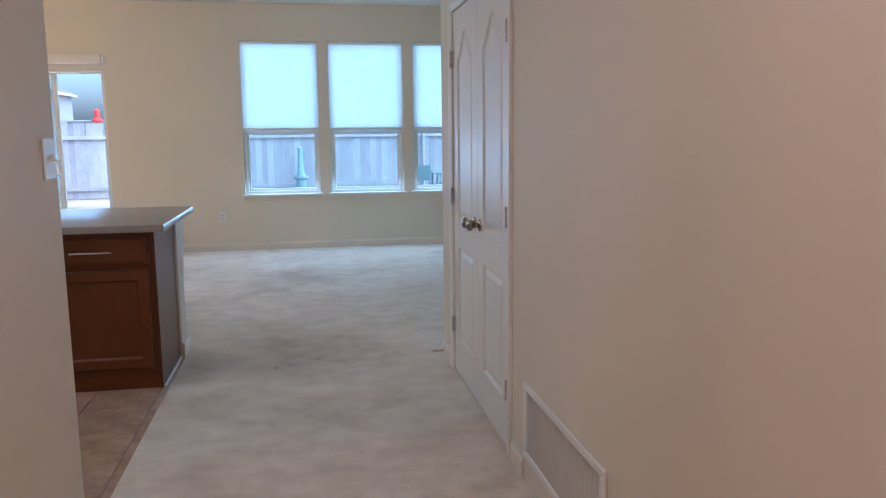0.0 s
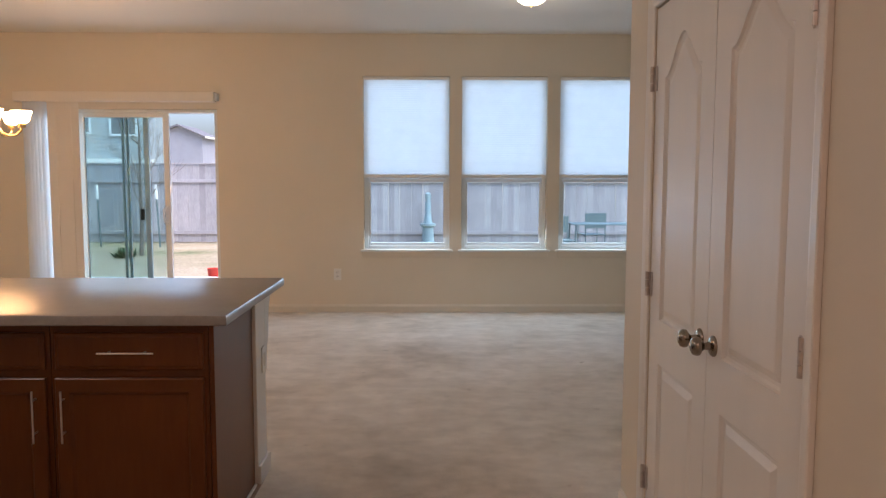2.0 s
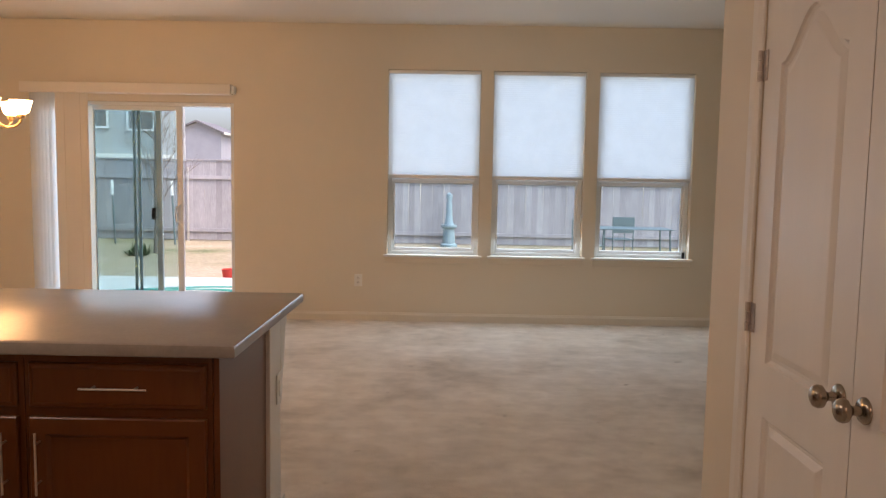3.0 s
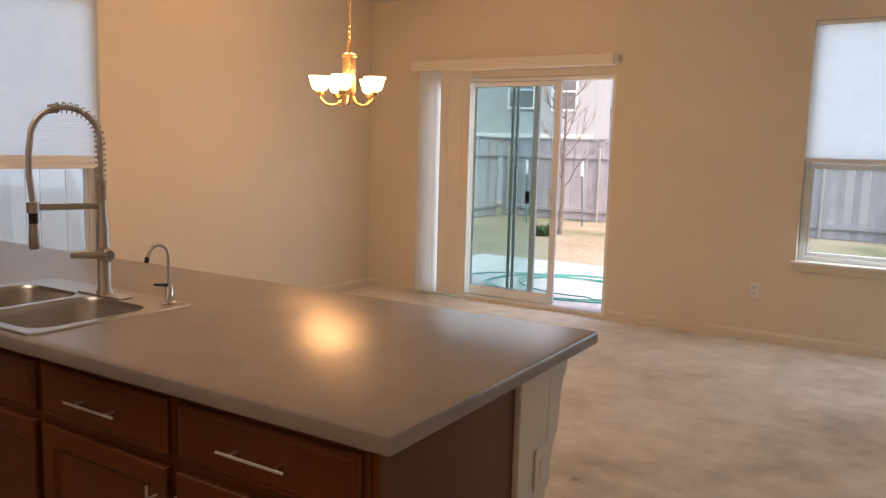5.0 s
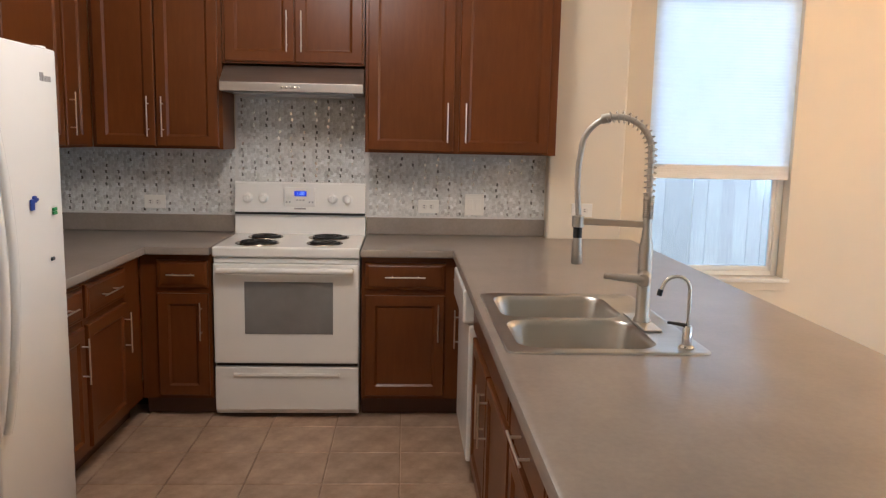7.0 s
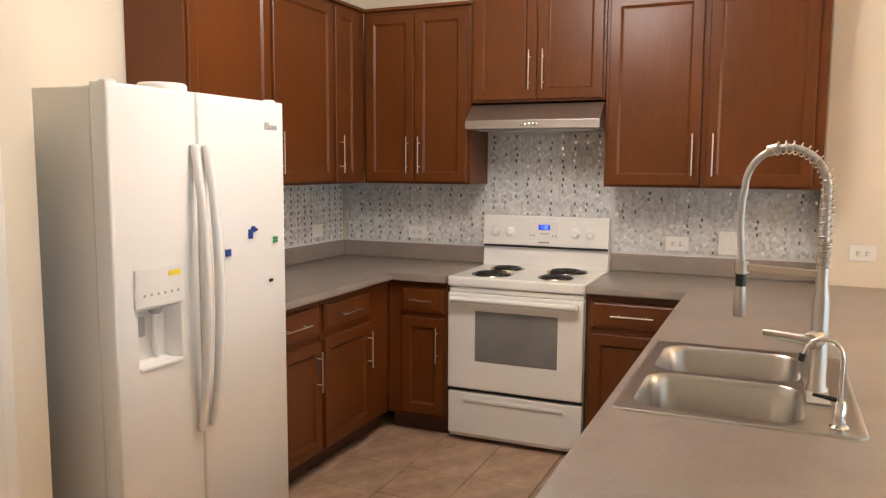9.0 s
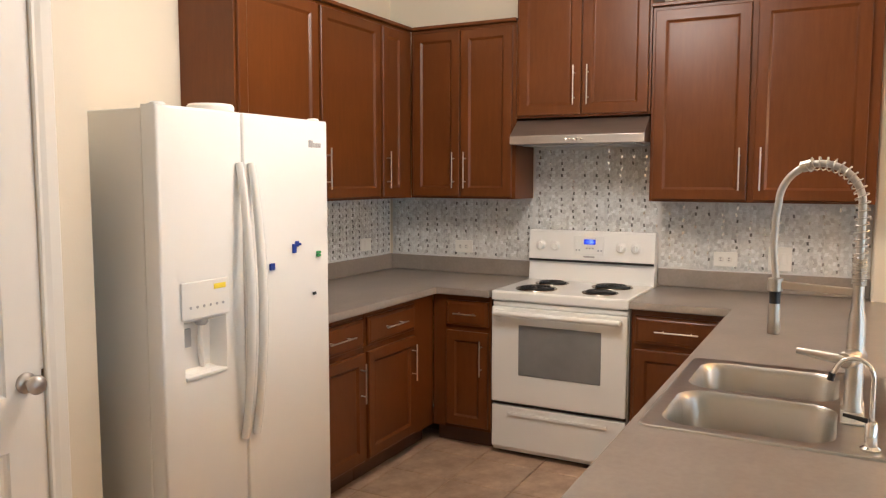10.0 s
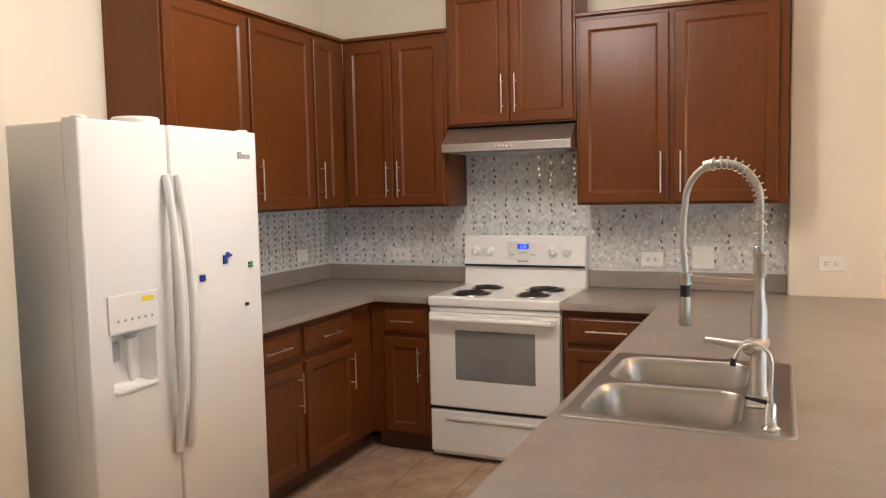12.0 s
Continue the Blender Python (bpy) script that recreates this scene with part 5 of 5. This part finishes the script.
bare_tree((-6.2, 17.6, GZ), 4)

# shrub tuft
sh_ = thing("shrub", (-6.35, 17.1, GZ), "small dark green weed clump on the lawn", "shrub")
bm = bmesh.new()
r_ = random.Random(7)
for i in range(160):
    a, e, L = r_.uniform(0, math.tau), r_.uniform(0.3, 1.4), r_.uniform(0.12, 0.3)
    p = Vector((r_.uniform(-.15, .15), r_.uniform(-.12, .12), 0))
    q = p + Vector((math.cos(a) * math.cos(e), math.sin(a) * math.cos(e), math.sin(e))) * L
    s = Vector((-math.sin(a), math.cos(a), 0)) * 0.018
    bm.faces.new([bm.verts.new(v) for v in (p - s * .4, p + s * .4, (p + q) / 2 + s, q, (p + q) / 2 - s)])
part("leaves", bm, LEAF, sh_)

# hose coil on the patio
hs = thing("garden_hose", (-3.35, 11.35, -0.06), "green garden hose lying in loose loops on the patio", "garden hose")
pts = []
for i in range(300):
    t = i / 299
    a = t * math.tau * 4.6
    rr = 0.78 + 0.20 * math.sin(a * 0.37 + 1) + 0.1 * math.sin(a * 1.7)
    pts.append((rr * 1.25 * math.cos(a) + 0.1 * math.sin(t * 9), rr * math.sin(a) * 0.9, 0.012 + 0.02 * (i % 60) / 60))
part("hose", tube(pts, 0.008, 7), HOSE, hs, soft=True)

# stake leaning at the fence
st = thing("garden_stake", (-7.85, 19.5, GZ), "dark garden pole with a white top", "pole", "garden poles")
part("pole", tube([(0, 0, 0), (-0.09, 0.1, 1.12)], 0.022, 8), IRON, st)
part("top", tube([(-0.09, 0.1, 1.12), (-0.115, 0.128, 1.45)], 0.038, 8), PLASTIC_W, st, "white top")
copy_thing(st, pose(-6.5, 19.55, GZ))
bf = thing("bird_feeder", (-4.03, 16.0, GZ + 0.2), "red bird feeder hanging from a thin hooked pole", "bird feeder")
part("pole", tube([(0.12, 0, -0.2), (0.12, 0, 1.9), (0.09, 0, 1.98), (0.04, 0, 1.98), (0.0, 0, 1.93)], 0.008, 8), IRON, bf)
part("bottle", lathe([(0.0, 1.90), (0.02, 1.89), (0.05, 1.86), (0.055, 1.72), (0.10, 1.69), (0.105, 1.66), (0.06, 1.63), (0.0, 1.62)], 18), RED, bf, "bright red feeder body", True)
bk = thing("bucket", (-3.53, 13.5, GZ), "red plastic bucket at the patio's edge", "bucket")
part("shell", lathe([(0.0, 0.0), (0.085, 0.0), (0.11, 0.2), (0.118, 0.205), (0.108, 0.2), (0.08, 0.01), (0.0, 0.01)], 18), RED, bk, soft=True)

# patio table and chairs out on the lawn
tb = thing("patio_table", (3.35, 17.2, GZ), "green metal patio table on the lawn", "table")
part("tabletop", box(-0.70, -0.42, 0.685, 0.70, 0.42, 0.705, 0.006), IRON, tb)
for x in (-0.66, 0.66):
    for y in (-0.37, 0.37):
        part("leg", tube([(x, y, 0), (x * 0.96, y * 0.96, 0.68)], 0.018, 8), IRON, tb)
for cx, rz in ((2.35, 10), (3.3, 190)):
    c = thing("patio_chair", (cx, 16.5 if rz < 90 else 18.2, GZ), "green metal patio chair by the table", "chair", "patio chairs", rz)
    part("seat", box(-0.24, -0.24, 0.40, 0.24, 0.24, 0.42, 0.006), IRON, c)
    part("backrest", box(-0.24, 0.22, 0.55, 0.24, 0.24, 0.88, 0.006), IRON, c)
    for x in (-0.22, 0.22):
        part("leg", tube([(x, -0.22, 0), (x, -0.22, 0.62)], 0.012, 6), IRON, c)
        part("leg", tube([(x, 0.23, 0), (x, 0.23, 0.88)], 0.012, 6), IRON, c)

orn = thing("garden_ornament", (-0.26, 20.35, GZ), "teal garden ornament standing at the fence", "garden ornament")
part("pedestal", lathe([(0.0, 0.0), (0.20, 0.0), (0.20, 0.05), (0.15, 0.08), (0.13, 0.42), (0.19, 0.47), (0.19, 0.52), (0.0, 0.52)], 16), TEAL, orn, soft=True)
part("figure", lathe([(0.12, 0.52), (0.09, 0.60), (0.075, 0.80), (0.07, 1.02), (0.05, 1.08), (0.075, 1.16), (0.07, 1.24), (0.0, 1.29)], 16), TEAL, orn, soft=True)

ws = thing("window_sensor", (2.117, FAR + 0.08, 0.678), "small black alarm sensor on the window sill", "sensor")
part("case", box(-0.012, -0.012, 0.0, 0.012, 0.004, 0.062, 0.003), BLACK, ws)

# ---- floor tiles and mosaic, piece by piece ----
TS, TG = 0.335, 0.0045
bm = bmesh.new()
steps(bm, rect(0, 0, TS - TG, TS - TG), [(0, -0.006), (0, -0.0018), (0.002, 0)], lambda x, y, h: (x, y, h))
bmesh.ops.recalc_face_normals(bm, faces=bm.faces)
tile_mesh = bpy.data.meshes.new("tile")
bm.to_mesh(tile_mesh)
bm.free()
tile_mesh.materials.append(TILE)
for i in range(10):
    for j in range(8):
        x, y = -4.32 + i * TS, 2.45 + j * TS
        if x + TS <= -0.93 and y < 4.52:
            ob = new("tile", tile_mesh)
            ob.parent = TILE_FLOOR
            ob.matrix_basis = pose(x, y, 0.0 + random.uniform(-0.0006, 0.0006))
strip = box(-0.968, 2.66, -0.006, -0.931, 5.06, -0.001)
part("tile", strip, TILE, TILE_FLOOR)


def mosaic(name, at, rz, regions, label, singles, dark_share):
    """Upright bands of pale stone pieces with a zigzag column of small glass and mirror pieces; local x along, front towards -y."""
    rng_ = random.Random(len(regions) + int(rz))
    root = structure(name, bmesh.new(), GROUT_W, label, "backsplash")
    root.matrix_basis = pose(*at, 0, 0, rz)
    bm = bmesh.new()
    for x0, z0, x1, z1 in regions:
        box(x0, -0.005, z0, x1, -0.0005, z1, bm=bm)
    bm.to_mesh(root.data)
    bm.free()
    P, H, DH = 0.0715, 0.0238, 0.0358
    QUADS = ((4, 5, 6, 7), (0, 1, 5, 4), (1, 2, 6, 5), (2, 3, 7, 6), (3, 0, 4, 7))

    def piece(cx, cz, w, h, lean, t):
        a = [(cx - w - lean, -0.005, cz - h), (cx + w - lean, -0.005, cz - h), (cx + w + lean, -0.005, cz + h), (cx - w + lean, -0.005, cz + h)]
        q = 0.0008
        return a + [(p[0] + (q if k in (0, 3) else -q), -0.005 - t, p[2] + (q if k < 2 else -q)) for k, p in enumerate(a)]

    def inside(cx, cz, w, h):
        return any(r[0] + w < cx < r[2] - w and r[1] + h < cz < r[3] - h for r in regions)
    sets = {"stone": ([], []), "dark": ([], []), "mirror": ([], [])}
    shared, made = {}, 0
    x_end = max(r[2] for r in regions)
    band = 0
    x = min(r[0] for r in regions) - 0.02
    while x < x_end:
        for col in range(3):
            for j in range(36):
                cz = 0.90 + j * H + (H / 2 if col % 2 else 0)
                lean = 0.004 if (j + band) % 2 else -0.004
                cx = x + 0.012 + 0.0106 + col * 0.0198
                if not inside(cx, cz, 0.0125, 0.0118):
                    continue
                t = rng_.choice((0.0030, 0.0036, 0.0042))
                if made < 290 and singles[0] < cx < singles[1] and cz > singles[2]:
                    key = (lean, t)
                    if key not in shared:
                        me = bpy.data.meshes.new("mosaic_tile")
                        me.from_pydata(piece(0, 0, 0.0091, 0.0111, lean, t), [], QUADS)
                        me.materials.append(MOSAIC_ONE)
                        shared[key] = me
                    ob = new("mosaic_tile", shared[key])
                    ob.parent = root
                    ob.matrix_basis = pose(cx, 0, cz)
                    made += 1
                    continue
                v, f = sets["stone"]
                n = len(v)
                v += piece(cx, cz, 0.0091, 0.0111, lean, t)
                f += [tuple(n + k for k in q) for q in QUADS]
        share = dark_share * (0.55 + 0.9 * noise.noise(Vector((x * 2.3, rz, 0.3))) + 0.25)
        for j in range(24):
            for half in (0, 1):
                cz = 0.905 + j * DH + half * DH / 2
                side = 1 if j % 2 else -1
                cx = x + 0.006 + side * 0.0032
                if not inside(cx, cz, 0.0085, 0.0095):
                    continue
                u = rng_.random()
                kind = "stone"
                if half == 0:
                    kind = "dark" if u < share else ("mirror" if u > 0.54 else "stone")
                v, f = sets[kind]
                n = len(v)
                v += piece(cx, cz, 0.0056, 0.0096, 0.001 * side, 0.0040 if kind != "stone" else 0.0032)
                f += [tuple(n + k for k in q) for q in QUADS]
        x += P
        band += 1
    for nm, mt in (("stone", MOSAIC), ("dark", MOSAIC_DARK), ("mirror", MOSAIC_MIRROR)):
        v, f = sets[nm]
        me = bpy.data.meshes.new("mosaic_" + nm)
        me.from_pydata(v, [], f)
        me.materials.append(mt)
        ob = new("mosaic_" + nm, me)
        ob.parent = root
        ob["kind"] = "stuff"
    return root


mosaic("backsplash_west", (-4.74, 0, 0), 90, [(2.118, 1.021, 3.138, 1.409), (3.138, 0.93, 3.90, 1.72), (3.90, 1.021, 4.97, 1.409)],
       "grey and white marble mosaic backsplash with dark glass accents", (3.15, 3.89, 1.42), 0.36)
mosaic("backsplash_south", (0, 2.10, 0), 180, [(2.93, 1.021, 4.718, 1.409)], "grey and white marble mosaic backsplash in the corner", (9, 9, 9), 0.65)
